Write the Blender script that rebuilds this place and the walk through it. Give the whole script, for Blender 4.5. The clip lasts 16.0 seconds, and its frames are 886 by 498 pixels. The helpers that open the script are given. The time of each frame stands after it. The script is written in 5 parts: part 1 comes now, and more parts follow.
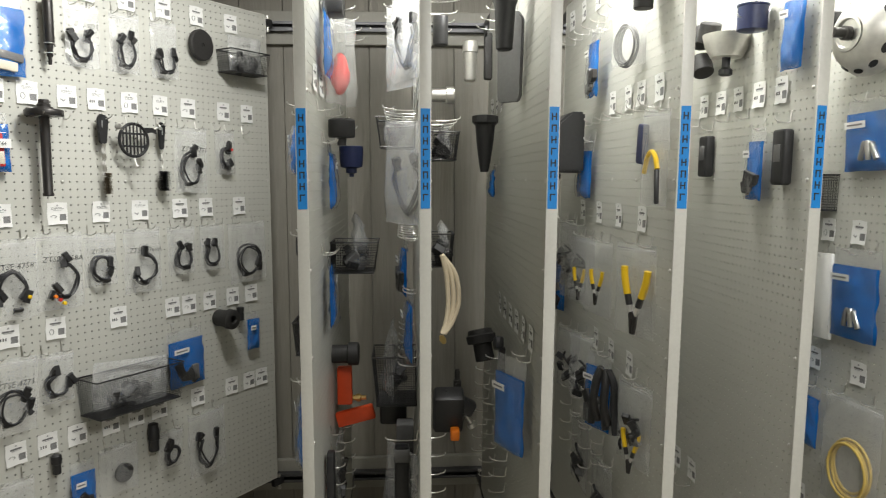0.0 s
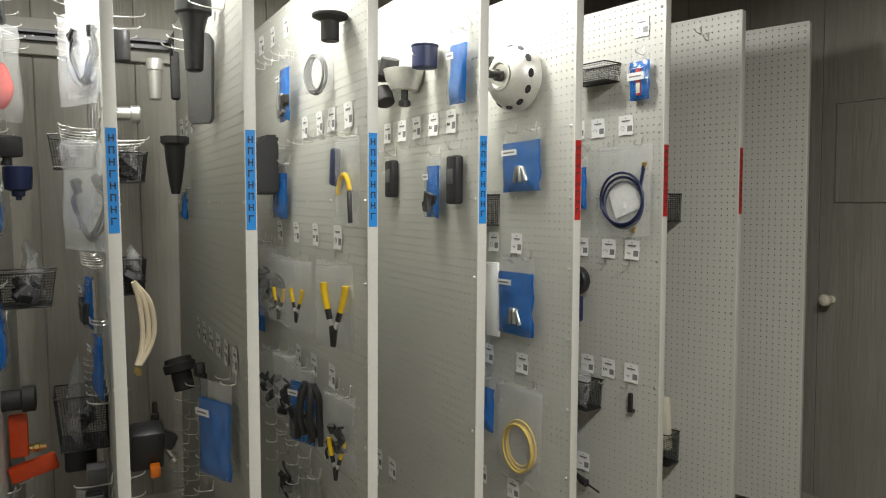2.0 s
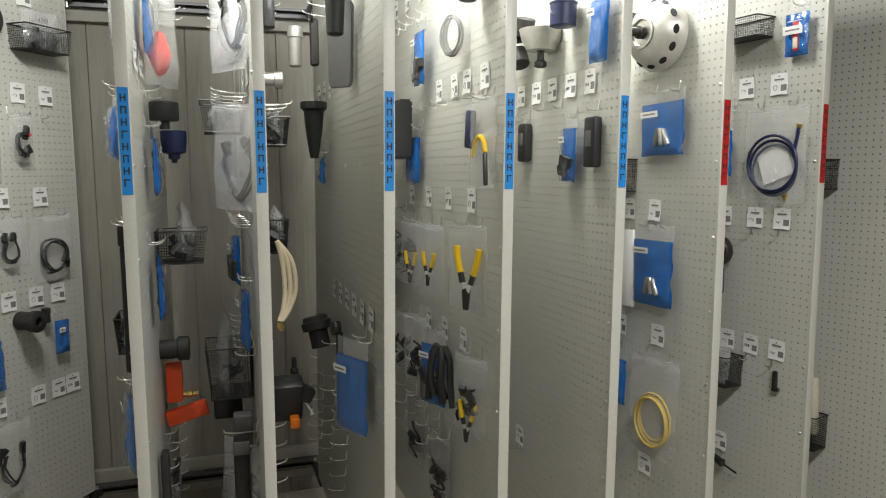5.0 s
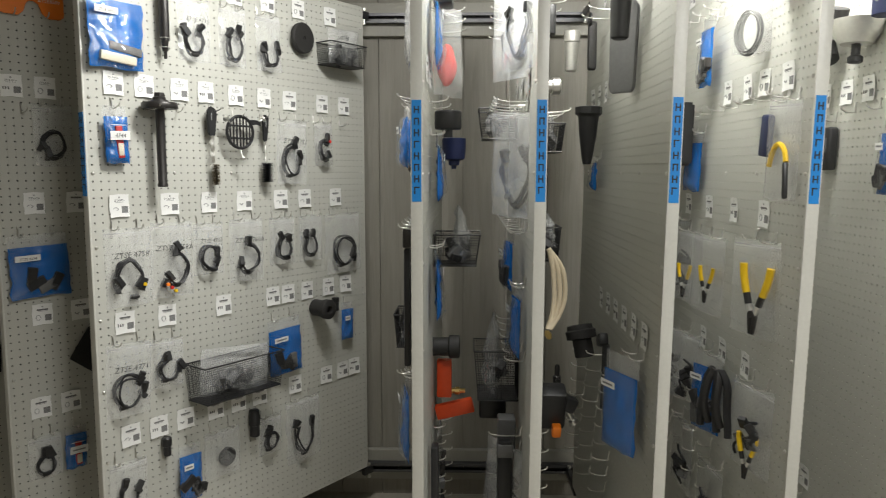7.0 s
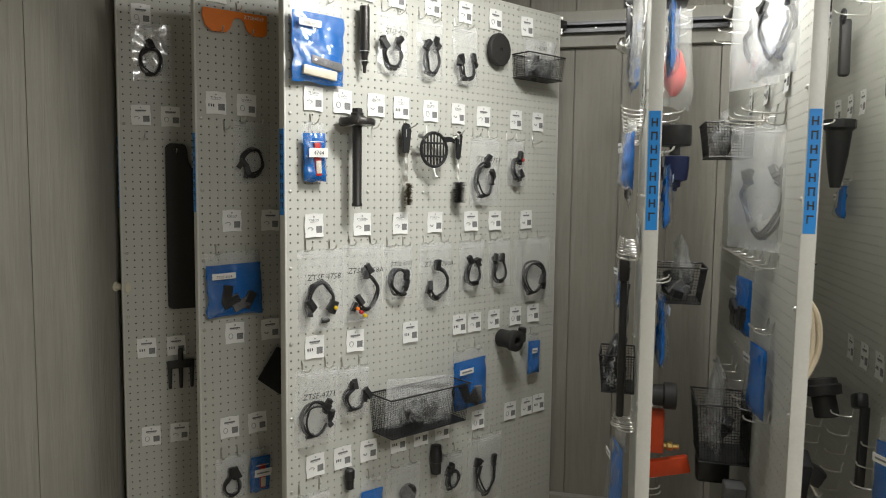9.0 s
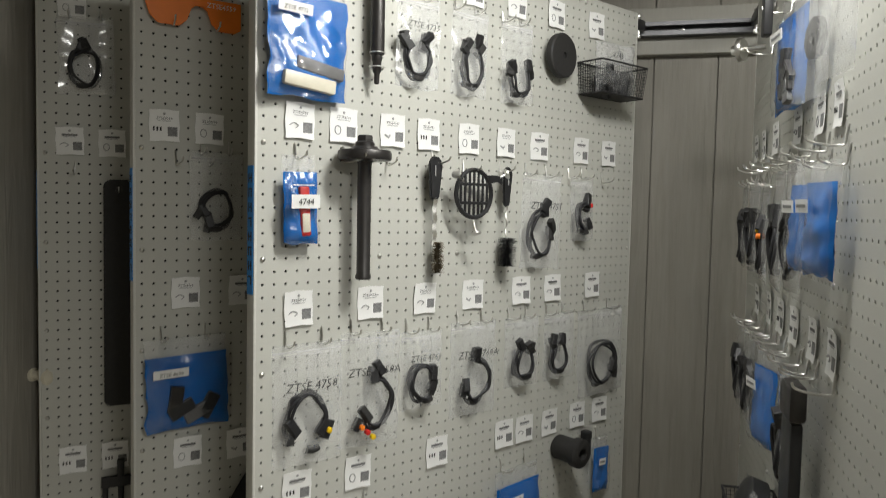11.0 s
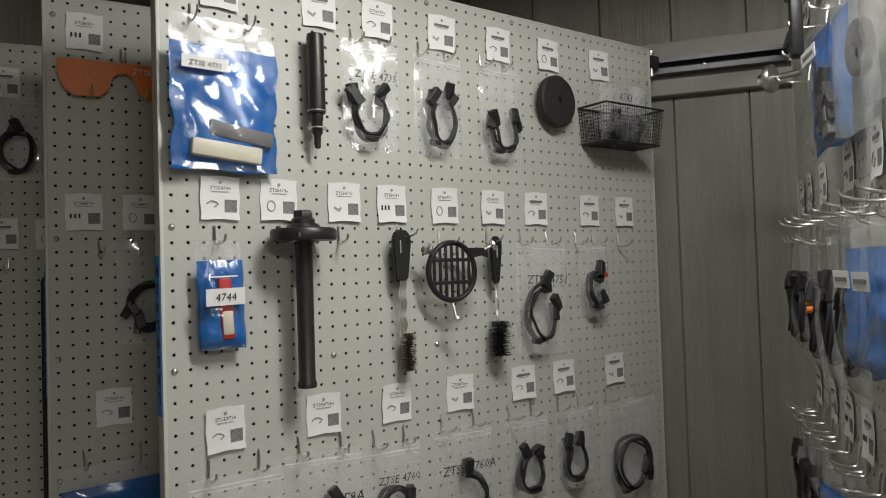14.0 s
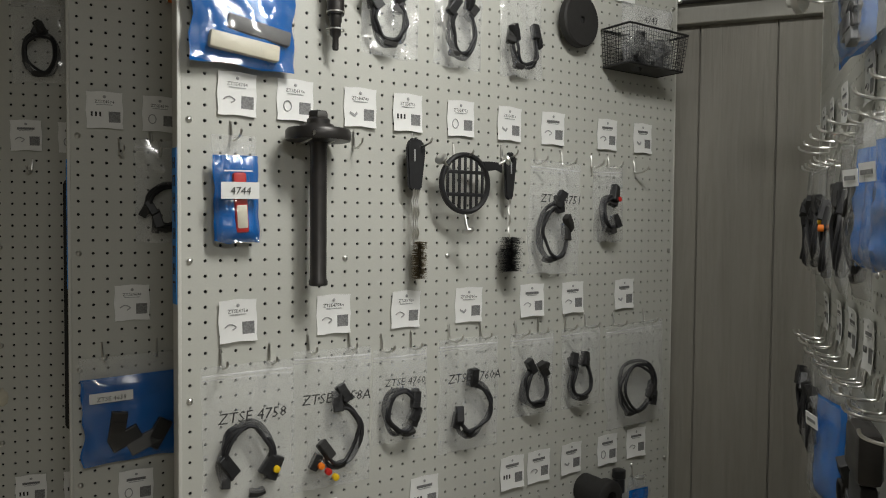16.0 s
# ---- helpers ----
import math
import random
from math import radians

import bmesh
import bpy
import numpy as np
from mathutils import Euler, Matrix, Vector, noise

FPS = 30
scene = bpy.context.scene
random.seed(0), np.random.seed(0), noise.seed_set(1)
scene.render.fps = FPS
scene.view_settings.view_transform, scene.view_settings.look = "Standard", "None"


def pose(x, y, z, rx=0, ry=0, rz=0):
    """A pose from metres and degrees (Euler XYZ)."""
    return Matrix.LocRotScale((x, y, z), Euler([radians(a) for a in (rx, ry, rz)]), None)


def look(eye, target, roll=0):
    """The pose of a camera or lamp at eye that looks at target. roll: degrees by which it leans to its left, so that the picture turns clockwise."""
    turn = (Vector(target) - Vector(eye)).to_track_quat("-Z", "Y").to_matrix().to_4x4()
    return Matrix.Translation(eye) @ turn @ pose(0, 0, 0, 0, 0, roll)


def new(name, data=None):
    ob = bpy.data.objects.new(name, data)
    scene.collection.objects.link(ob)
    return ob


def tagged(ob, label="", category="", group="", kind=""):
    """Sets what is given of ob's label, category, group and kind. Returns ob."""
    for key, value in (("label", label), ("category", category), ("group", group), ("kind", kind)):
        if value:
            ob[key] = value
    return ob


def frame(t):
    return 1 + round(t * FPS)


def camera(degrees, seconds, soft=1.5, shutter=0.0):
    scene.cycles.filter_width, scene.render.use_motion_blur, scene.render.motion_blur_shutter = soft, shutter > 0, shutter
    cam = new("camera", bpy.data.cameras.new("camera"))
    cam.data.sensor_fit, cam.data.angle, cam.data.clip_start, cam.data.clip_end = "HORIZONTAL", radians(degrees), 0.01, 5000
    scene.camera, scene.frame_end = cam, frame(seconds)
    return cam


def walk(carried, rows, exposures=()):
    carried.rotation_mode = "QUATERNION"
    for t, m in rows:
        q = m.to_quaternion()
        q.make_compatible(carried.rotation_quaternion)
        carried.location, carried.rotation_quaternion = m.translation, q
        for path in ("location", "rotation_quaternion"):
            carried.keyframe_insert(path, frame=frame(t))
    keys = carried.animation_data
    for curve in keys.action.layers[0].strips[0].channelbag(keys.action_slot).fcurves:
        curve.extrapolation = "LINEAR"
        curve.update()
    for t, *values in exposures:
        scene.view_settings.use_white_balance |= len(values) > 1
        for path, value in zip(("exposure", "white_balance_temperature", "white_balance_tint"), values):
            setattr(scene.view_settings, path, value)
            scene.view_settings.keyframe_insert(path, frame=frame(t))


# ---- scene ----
cam = camera(63.0, 16.0, shutter=0.2, soft=1.0)
PATH = [
    (0, (2.288, -1.091, 1.528), (1.25, 0.608, 1.334), -0.2),
    (0.5, (2.239, -1.124, 1.539), (1.401, 0.686, 1.393), 0.6),
    (1, (2.246, -1.149, 1.533), (1.64, 0.753, 1.409), -0.4),
    (1.5, (2.273, -1.168, 1.536), (1.906, 0.793, 1.398), 0.1),
    (2, (2.296, -1.163, 1.528), (2.039, 0.815, 1.386), -0.7),
    (2.5, (2.324, -1.162, 1.527), (2.178, 0.827, 1.373), -1.5),
    (3, (2.35, -1.156, 1.513), (2.325, 0.837, 1.358), -1.1),
    (3.5, (2.334, -1.155, 1.503), (2.168, 0.83, 1.322), -1.1),
    (4, (2.31, -1.158, 1.502), (2.0, 0.807, 1.294), -0.9),
    (4.2, (2.295, -1.151, 1.494), (1.918, 0.802, 1.285), -0.9),
    (6.3, (2.201, -1.146, 1.526), (1.262, 0.607, 1.308), -0.2),
    (6.5, (2.194, -1.143, 1.528), (1.168, 0.561, 1.314), -0.3),
    (7, (2.171, -1.141, 1.53), (0.988, 0.456, 1.314), 0.0),
    (7.5, (2.149, -1.109, 1.534), (0.785, 0.342, 1.354), 1.0),
    (8, (2.149, -1.057, 1.531), (0.611, 0.203, 1.316), 1.8),
    (8.5, (2.055, -1.068, 1.539), (0.571, 0.255, 1.32), 1.5),
    (8.7, (1.99, -1.085, 1.532), (0.505, 0.244, 1.359), 0.8),
    (10.8, (1.377, -0.698, 1.615), (-0.155, 0.576, 1.438), 1.2),
    (11, (1.304, -0.647, 1.627), (-0.216, 0.648, 1.517), 1.2),
    (11.5, (1.174, -0.558, 1.674), (-0.376, 0.706, 1.718), -0.4),
    (12, (1.105, -0.49, 1.695), (-0.427, 0.792, 1.791), -0.2),
    (12.5, (1.148, -0.407, 1.703), (-0.437, 0.807, 1.822), 0.4),
    (13, (1.176, -0.363, 1.696), (-0.401, 0.864, 1.783), -0.7),
    (13.5, (1.183, -0.349, 1.69), (-0.405, 0.859, 1.823), -0.9),
    (14, (1.178, -0.327, 1.668), (-0.438, 0.85, 1.726), -1.8),
    (14.5, (1.178, -0.312, 1.657), (-0.455, 0.842, 1.698), -1.4),
    (15, (1.177, -0.301, 1.631), (-0.464, 0.843, 1.648), -1.1),
    (15.5, (1.188, -0.305, 1.6), (-0.455, 0.835, 1.579), -1.1),
    (16, (1.196, -0.322, 1.587), (-0.453, 0.808, 1.515), 0.5),
]
EXPOSURES = [(0, 0.31), (8.7, 0.33), (11, 0.08), (12, -0.14), (13, -0.57), (14.5, -0.58), (16, -0.48)]
walk(cam, [(t, look(eye, target, roll)) for t, eye, target, roll in PATH], EXPOSURES)

# ---- light ----
world = bpy.data.worlds.new("room_dark")
scene.world = world
world.use_nodes = True
world.node_tree.nodes["Background"].inputs[0].default_value = (0.6, 0.6, 0.58, 1)
world.node_tree.nodes["Background"].inputs[1].default_value = 0.02

YAW = 35.03
ORIGIN = (0.0, 1.235, 0.0)
ROOM = pose(*ORIGIN, 0, 0, YAW)          # x along the rail wall, y into the wall


def tube_light(u, y, z, length, width, power, yaw=0.0):
    data = bpy.data.lights.new("tube_lamp", "AREA")
    data.shape, data.size, data.size_y, data.energy, data.color = "RECTANGLE", length, width, power, (0.995, 0.987, 0.945)
    ob = new("tube_lamp", data)
    ob.matrix_world = ROOM @ pose(u, y, z, 0, 0, yaw)
    return ob


LAMPS = ((0.22, -1.20, 2.47, 0.6, 22), (1.35, -1.10, 2.47, 1.2, 34), (1.45, -3.0, 2.60, 1.2, 46))   # along the wall, off the wall, height, length, watts
for lamp in LAMPS:
    tube_light(lamp[0], lamp[1], lamp[2], lamp[3], 0.14, lamp[4])


# ---- materials ----
def nodes_of(name):
    m = bpy.data.materials.new(name)
    m.use_nodes = True
    nt = m.node_tree
    return m, nt, nt.nodes["Principled BSDF"]


def surface(name, colour, rough=0.5, metal=0.0, vary=0.08, scale=40.0, bump=0.05, coarse=4.0, stretch=(1, 1, 1), spec=0.5, piece=0.0):
    """A painted, plastic or metal surface with grain and broad unevenness."""
    m, nt, b = nodes_of(name)
    N, L = nt.nodes, nt.links
    tc, mp = N.new("ShaderNodeTexCoord"), N.new("ShaderNodeMapping")
    mp.inputs["Scale"].default_value = stretch
    L.new(tc.outputs["Object"], mp.inputs[0])
    fine, broad = N.new("ShaderNodeTexNoise"), N.new("ShaderNodeTexNoise")
    fine.inputs["Scale"].default_value, broad.inputs["Scale"].default_value = scale, coarse
    fine.inputs["Detail"].default_value = 5
    L.new(mp.outputs[0], fine.inputs["Vector"]), L.new(mp.outputs[0], broad.inputs["Vector"])
    add = N.new("ShaderNodeMath"); add.operation = "ADD"
    L.new(fine.outputs[0], add.inputs[0]), L.new(broad.outputs[0], add.inputs[1])
    last = add
    if piece:
        info, mul, add2 = N.new("ShaderNodeObjectInfo"), N.new("ShaderNodeMath"), N.new("ShaderNodeMath")
        mul.operation, add2.operation = "MULTIPLY", "ADD"
        mul.inputs[1].default_value = piece
        L.new(info.outputs["Random"], mul.inputs[0])
        L.new(add.outputs[0], add2.inputs[0]), L.new(mul.outputs[0], add2.inputs[1])
        last = add2
    mr = N.new("ShaderNodeMapRange")
    mr.inputs[1].default_value, mr.inputs[2].default_value = 0.6, 1.4 + piece
    mr.inputs[3].default_value, mr.inputs[4].default_value = 1 - vary, 1 + vary
    L.new(last.outputs[0], mr.inputs[0])
    mix = N.new("ShaderNodeVectorMath"); mix.operation = "SCALE"
    mix.inputs[0].default_value = colour[:3]
    L.new(mr.outputs[0], mix.inputs["Scale"])
    L.new(mix.outputs[0], b.inputs["Base Color"])
    rr = N.new("ShaderNodeMapRange")
    rr.inputs[3].default_value, rr.inputs[4].default_value = max(0.05, rough - 0.1), min(1, rough + 0.1)
    L.new(broad.outputs[0], rr.inputs[0]), L.new(rr.outputs[0], b.inputs["Roughness"])
    b.inputs["Metallic"].default_value = metal
    b.inputs["Specular IOR Level"].default_value = spec
    if bump:
        bp = N.new("ShaderNodeBump")
        bp.inputs["Strength"].default_value, bp.inputs["Distance"].default_value = bump, 0.002
        L.new(fine.outputs[0], bp.inputs["Height"]), L.new(bp.outputs[0], b.inputs["Normal"])
    return m


def film_material(name, tint, cover, rough=0.12):
    """Thin plastic film: mostly clear, with gloss and a milky share."""
    m, nt, b = nodes_of(name)
    N, L = nt.nodes, nt.links
    out = N["Material Output"]
    clear, mix, noise_t = N.new("ShaderNodeBsdfTransparent"), N.new("ShaderNodeMixShader"), N.new("ShaderNodeTexNoise")
    tc = N.new("ShaderNodeTexCoord")
    L.new(tc.outputs["Object"], noise_t.inputs["Vector"])
    noise_t.inputs["Scale"].default_value = 14
    b.inputs["Base Color"].default_value = (*tint, 1)
    b.inputs["Roughness"].default_value = rough
    b.inputs["Specular IOR Level"].default_value = 0.9
    facing, mr, power = N.new("ShaderNodeLayerWeight"), N.new("ShaderNodeMapRange"), N.new("ShaderNodeMath")
    facing.inputs[0].default_value = 0.5
    power.operation = "POWER"; power.inputs[1].default_value = 4.0
    L.new(facing.outputs["Facing"], power.inputs[0])
    mr.inputs[1].default_value, mr.inputs[2].default_value = 0.3, 0.7
    mr.inputs[3].default_value, mr.inputs[4].default_value = cover * 0.6, cover * 1.4
    L.new(noise_t.outputs[0], mr.inputs[0])
    clear.inputs[0].default_value = (0.995, 0.995, 0.995, 1)
    L.new(mr.outputs[0], mix.inputs[0])
    L.new(clear.outputs[0], mix.inputs[1]), L.new(b.outputs[0], mix.inputs[2])
    gloss, mix2 = N.new("ShaderNodeBsdfGlossy"), N.new("ShaderNodeMixShader")
    gloss.inputs["Roughness"].default_value = rough
    mul = N.new("ShaderNodeMath"); mul.operation = "MULTIPLY_ADD"
    mul.inputs[1].default_value, mul.inputs[2].default_value = 0.45, 0.055
    L.new(power.outputs[0], mul.inputs[0]), L.new(mul.outputs[0], mix2.inputs[0])
    L.new(mix.outputs[0], mix2.inputs[1]), L.new(gloss.outputs[0], mix2.inputs[2])
    L.new(mix2.outputs[0], out.inputs[0])
    return m


def siding(name, colour):
    """Embossed wood-grain siding under dull paint."""
    m, nt, b = nodes_of(name)
    N, L = nt.nodes, nt.links
    tc, info, mp = N.new("ShaderNodeTexCoord"), N.new("ShaderNodeObjectInfo"), N.new("ShaderNodeMapping")
    mp.inputs["Scale"].default_value = (1, 1, 0.06)
    shift = N.new("ShaderNodeVectorMath"); shift.operation = "SCALE"
    shift.inputs[0].default_value = (7, 3, 40)
    L.new(info.outputs["Random"], shift.inputs["Scale"])
    L.new(tc.outputs["Object"], mp.inputs["Vector"]), L.new(shift.outputs[0], mp.inputs["Location"])
    grain, broad, blot = N.new("ShaderNodeTexNoise"), N.new("ShaderNodeTexNoise"), N.new("ShaderNodeTexNoise")
    grain.inputs["Scale"].default_value, grain.inputs["Detail"].default_value, grain.inputs["Distortion"].default_value = 55, 4, 1.6
    broad.inputs["Scale"].default_value, broad.inputs["Distortion"].default_value = 16, 2.2
    blot.inputs["Scale"].default_value, blot.inputs["Detail"].default_value = 3, 4
    for n in (grain, broad):
        L.new(mp.outputs[0], n.inputs["Vector"])
    L.new(tc.outputs["Object"], blot.inputs["Vector"])
    add, tot = N.new("ShaderNodeMath"), N.new("ShaderNodeMath")
    L.new(grain.outputs[0], add.inputs[0]), L.new(broad.outputs[0], add.inputs[1])
    L.new(add.outputs[0], tot.inputs[0]), L.new(blot.outputs[0], tot.inputs[1])
    mr = N.new("ShaderNodeMapRange")
    mr.inputs[1].default_value, mr.inputs[2].default_value, mr.inputs[3].default_value, mr.inputs[4].default_value = 1.1, 1.9, 0.86, 1.12
    L.new(tot.outputs[0], mr.inputs[0])
    mix = N.new("ShaderNodeVectorMath"); mix.operation = "SCALE"
    mix.inputs[0].default_value = colour
    L.new(mr.outputs[0], mix.inputs["Scale"]), L.new(mix.outputs[0], b.inputs["Base Color"])
    b.inputs["Roughness"].default_value = 0.6
    bp = N.new("ShaderNodeBump")
    bp.inputs["Strength"].default_value, bp.inputs["Distance"].default_value = 0.55, 0.004
    L.new(add.outputs[0], bp.inputs["Height"]), L.new(bp.outputs[0], b.inputs["Normal"])
    return m


PEG = surface("pegboard_paint", (0.52, 0.52, 0.475), 0.42, 0, 0.04, 300, 0.04, 3, spec=0.4)
# near-black that paints the shade inside holes: pegboard, disc bore, dome openings
HOLE_SHADE = surface("hole_shade_black", (0.02, 0.02, 0.02), 0.9, 0, 0.2, 60, 0)
STRIP = surface("edge_strip_paint", (0.58, 0.575, 0.53), 0.4, 0, 0.06, 120, 0.04, 5)
WALL = siding("siding_paint", (0.265, 0.25, 0.215))
TRIM = surface("trim_paint", (0.31, 0.30, 0.26), 0.5, 0, 0.07, 30, 0.15, 3, (6, 6, 0.8))
CEIL = surface("ceiling_paint", (0.30, 0.285, 0.25), 0.8, 0, 0.06, 60, 0.1)
FLOOR = surface("vinyl_floor", (0.40, 0.37, 0.31), 0.45, 0, 0.10, 60, 0.05, 5)
BLACK = surface("black_plastic", (0.018, 0.018, 0.019), 0.42, 0, 0.25, 80, 0.08)
RUBBER = surface("black_rubber", (0.022, 0.021, 0.02), 0.65, 0, 0.25, 120, 0.12)
CABLE = surface("cable_sleeve", (0.016, 0.016, 0.018), 0.55, 0, 0.3, 200, 0.3)
GREYP = surface("grey_plastic", (0.13, 0.13, 0.13), 0.5, 0, 0.15, 80, 0.06)
DKSTEEL = surface("blackened_steel", (0.045, 0.042, 0.04), 0.38, 0.5, 0.2, 60, 0.08)
STEEL = surface("bright_steel", (0.70, 0.69, 0.66), 0.34, 1.0, 0.08, 90, 0.04)
ALU = surface("cast_aluminium", (0.60, 0.59, 0.55), 0.46, 0.6, 0.12, 70, 0.1)
STRUT = surface("strut_steel", (0.10, 0.10, 0.105), 0.4, 0.6, 0.15, 50, 0.05)
BLUE = surface("blue_film", (0.006, 0.12, 0.42), 0.2, 0, 0.2, 26, 0.9, 8, spec=0.7)
NAVY = surface("navy_plastic", (0.012, 0.02, 0.075), 0.4, 0, 0.2, 60, 0.08)
TAPE = surface("blue_tape", (0.016, 0.24, 0.66), 0.45, 0, 0.05, 60, 0.03)
REDTAPE = surface("red_tape", (0.45, 0.015, 0.012), 0.45, 0, 0.08, 60, 0.03)
RED = surface("red_plastic", (0.55, 0.02, 0.015), 0.45, 0, 0.12, 40, 0.1)
PINK = surface("pink_red_rubber", (0.75, 0.06, 0.05), 0.5, 0, 0.12, 40, 0.2)
ORANGE = surface("orange_enamel", (0.90, 0.22, 0.015), 0.4, 0, 0.06, 60, 0.04)
YELLOW = surface("yellow_grip", (0.80, 0.52, 0.01), 0.4, 0, 0.08, 60, 0.06)
HOSE = surface("yellow_hose", (0.58, 0.42, 0.11), 0.45, 0, 0.1, 60, 0.06)
BEIGE = surface("beige_hose", (0.62, 0.53, 0.38), 0.45, 0, 0.1, 60, 0.06)
BRASS = surface("brass", (0.72, 0.52, 0.2), 0.3, 1.0, 0.1, 60, 0.05)
WIRE = surface("brass_wire_bristle", (0.10, 0.075, 0.04), 0.6, 0.3, 0.3, 200, 0.2)
PAPER = surface("label_paper", (0.84, 0.84, 0.82), 0.55, 0, 0.03, 80, 0.02)
INK = surface("ink", (0.03, 0.03, 0.03), 0.6, 0, 0.1, 60, 0)
PALEINK = surface("pale_print", (0.36, 0.36, 0.36), 0.6, 0, 0.1, 60, 0)
GREYINK = surface("grey_print", (0.20, 0.20, 0.20), 0.6, 0, 0.75, 420, 0)
REDORANGE = surface("red_orange_enamel", (0.74, 0.075, 0.014), 0.4, 0, 0.08, 60, 0.05)
IVORY = surface("ivory_plastic", (0.66, 0.62, 0.50), 0.4, 0, 0.06, 50, 0.05)
FILM = film_material("clear_film", (0.85, 0.86, 0.86), 0.14, 0.09)
MILKY = film_material("milky_film", (0.82, 0.83, 0.83), 0.24, 0.12)
GLOSS = film_material("glossy_film", (0.8, 0.82, 0.85), 0.012, 0.07)
ZIP = film_material("zip_seal", (0.8, 0.8, 0.8), 0.5, 0.15)


# ---- mesh helpers ----
def finish(bm, name, mat, smooth=False):
    me = bpy.data.meshes.new(name)
    bmesh.ops.recalc_face_normals(bm, faces=bm.faces)
    bm.to_mesh(me)
    bm.free()
    me.materials.append(mat)
    if smooth:
        me.polygons.foreach_set("use_smooth", [True] * len(me.polygons))
        me.set_sharp_from_angle(angle=radians(40))
    return me


def part(name, bm, mat, parent, label="", smooth=True):
    ob = new(name, finish(bm, name, mat, smooth))
    ob.parent = parent
    if mat in (FILM, MILKY, ZIP, GLOSS):
        ob.visible_shadow = False
    return tagged(ob, label)


def thing(name, m, label, category, group=""):
    ob = new(name)
    ob.empty_display_size = 0.02
    ob.matrix_basis = m
    return tagged(ob, label, category, group)


def box(size, at=(0, 0, 0), turn=(0, 0, 0), bevel=0.0, bm=None, taper=1.0, seg=1):
    own = bmesh.new()
    bmesh.ops.create_cube(own, size=1)
    for v in own.verts:
        k = taper if v.co.y < 0 else 1.0
        v.co = Vector((v.co.x * size[0] * k, v.co.y * size[1], v.co.z * size[2]))
    if bevel:
        bmesh.ops.bevel(own, geom=own.edges[:], offset=bevel, segments=seg + 1, affect="EDGES", profile=0.5)
    own.transform(pose(*at, *turn))
    return merge(own, bm)


def merge(own, bm):
    if bm is None:
        return own
    me = bpy.data.meshes.new("tmp")
    own.to_mesh(me)
    own.free()
    bm.from_mesh(me)
    bpy.data.meshes.remove(me)
    return bm


def lathe(profile, m=None, seg=28, bm=None):
    """A turned solid: (radius, height) pairs along z."""
    own = bmesh.new()
    rings = []
    for r, h in profile:
        rings.append([own.verts.new((max(r, 1e-4) * math.cos(2 * math.pi * i / seg), max(r, 1e-4) * math.sin(2 * math.pi * i / seg), h)) for i in range(seg)])
    for a, b in zip(rings, rings[1:]):
        for i in range(seg):
            own.faces.new((a[i], a[(i + 1) % seg], b[(i + 1) % seg], b[i]))
    own.faces.new(rings[0]), own.faces.new(rings[-1])
    if m:
        own.transform(m)
    return merge(own, bm)


def tube(points, radius, bm=None, seg=8, closed=False, fine=5):
    """A smooth round tube through the points."""
    pts = [Vector(p) for p in points]
    n = len(pts)
    path = []
    spans = n if closed else n - 1
    for i in range(spans):
        p0 = pts[(i - 1) % n] if closed or i > 0 else pts[i]
        p1, p2 = pts[i], pts[(i + 1) % n]
        p3 = pts[(i + 2) % n] if closed or i + 2 < n else p2
        for j in range(fine):
            t = j / fine
            path.append(0.5 * ((2 * p1) + (p2 - p0) * t + (2 * p0 - 5 * p1 + 4 * p2 - p3) * t * t + (3 * p1 - p0 - 3 * p2 + p3) * t ** 3))
    if not closed:
        path.append(pts[-1])
    own = bmesh.new()
    rings = []
    ref = Vector((0.31, 0.17, 0.93))
    for i, p in enumerate(path):
        a = path[i - 1] if i or closed else p
        b = path[(i + 1) % len(path)] if closed or i + 1 < len(path) else p
        d = (b - a).normalized()
        s = d.cross(ref)
        s = s.normalized() if s.length > 1e-4 else Vector((1, 0, 0))
        w = d.cross(s)
        rings.append([own.verts.new(p + radius * (s * math.cos(2 * math.pi * k / seg) + w * math.sin(2 * math.pi * k / seg))) for k in range(seg)])
    m = len(rings)
    for i in range(m if closed else m - 1):
        a, b = rings[i], rings[(i + 1) % m]
        for k in range(seg):
            own.faces.new((a[k], a[(k + 1) % seg], b[(k + 1) % seg], b[k]))
    if not closed:
        own.faces.new(rings[0]), own.faces.new(rings[-1])
    return merge(own, bm)


def outline(points, depth, bevel=0.0, bm=None):
    """A flat plate cut to an outline, thick along z."""
    own = bmesh.new()
    f = own.faces.new([own.verts.new((x, y, 0)) for x, y in points])
    up = bmesh.ops.extrude_face_region(own, geom=[f])
    bmesh.ops.translate(own, vec=(0, 0, depth), verts=[g for g in up["geom"] if isinstance(g, bmesh.types.BMVert)])
    if bevel:
        bmesh.ops.bevel(own, geom=[e for e in own.edges], offset=bevel, segments=2, affect="EDGES")
    return merge(own, bm)


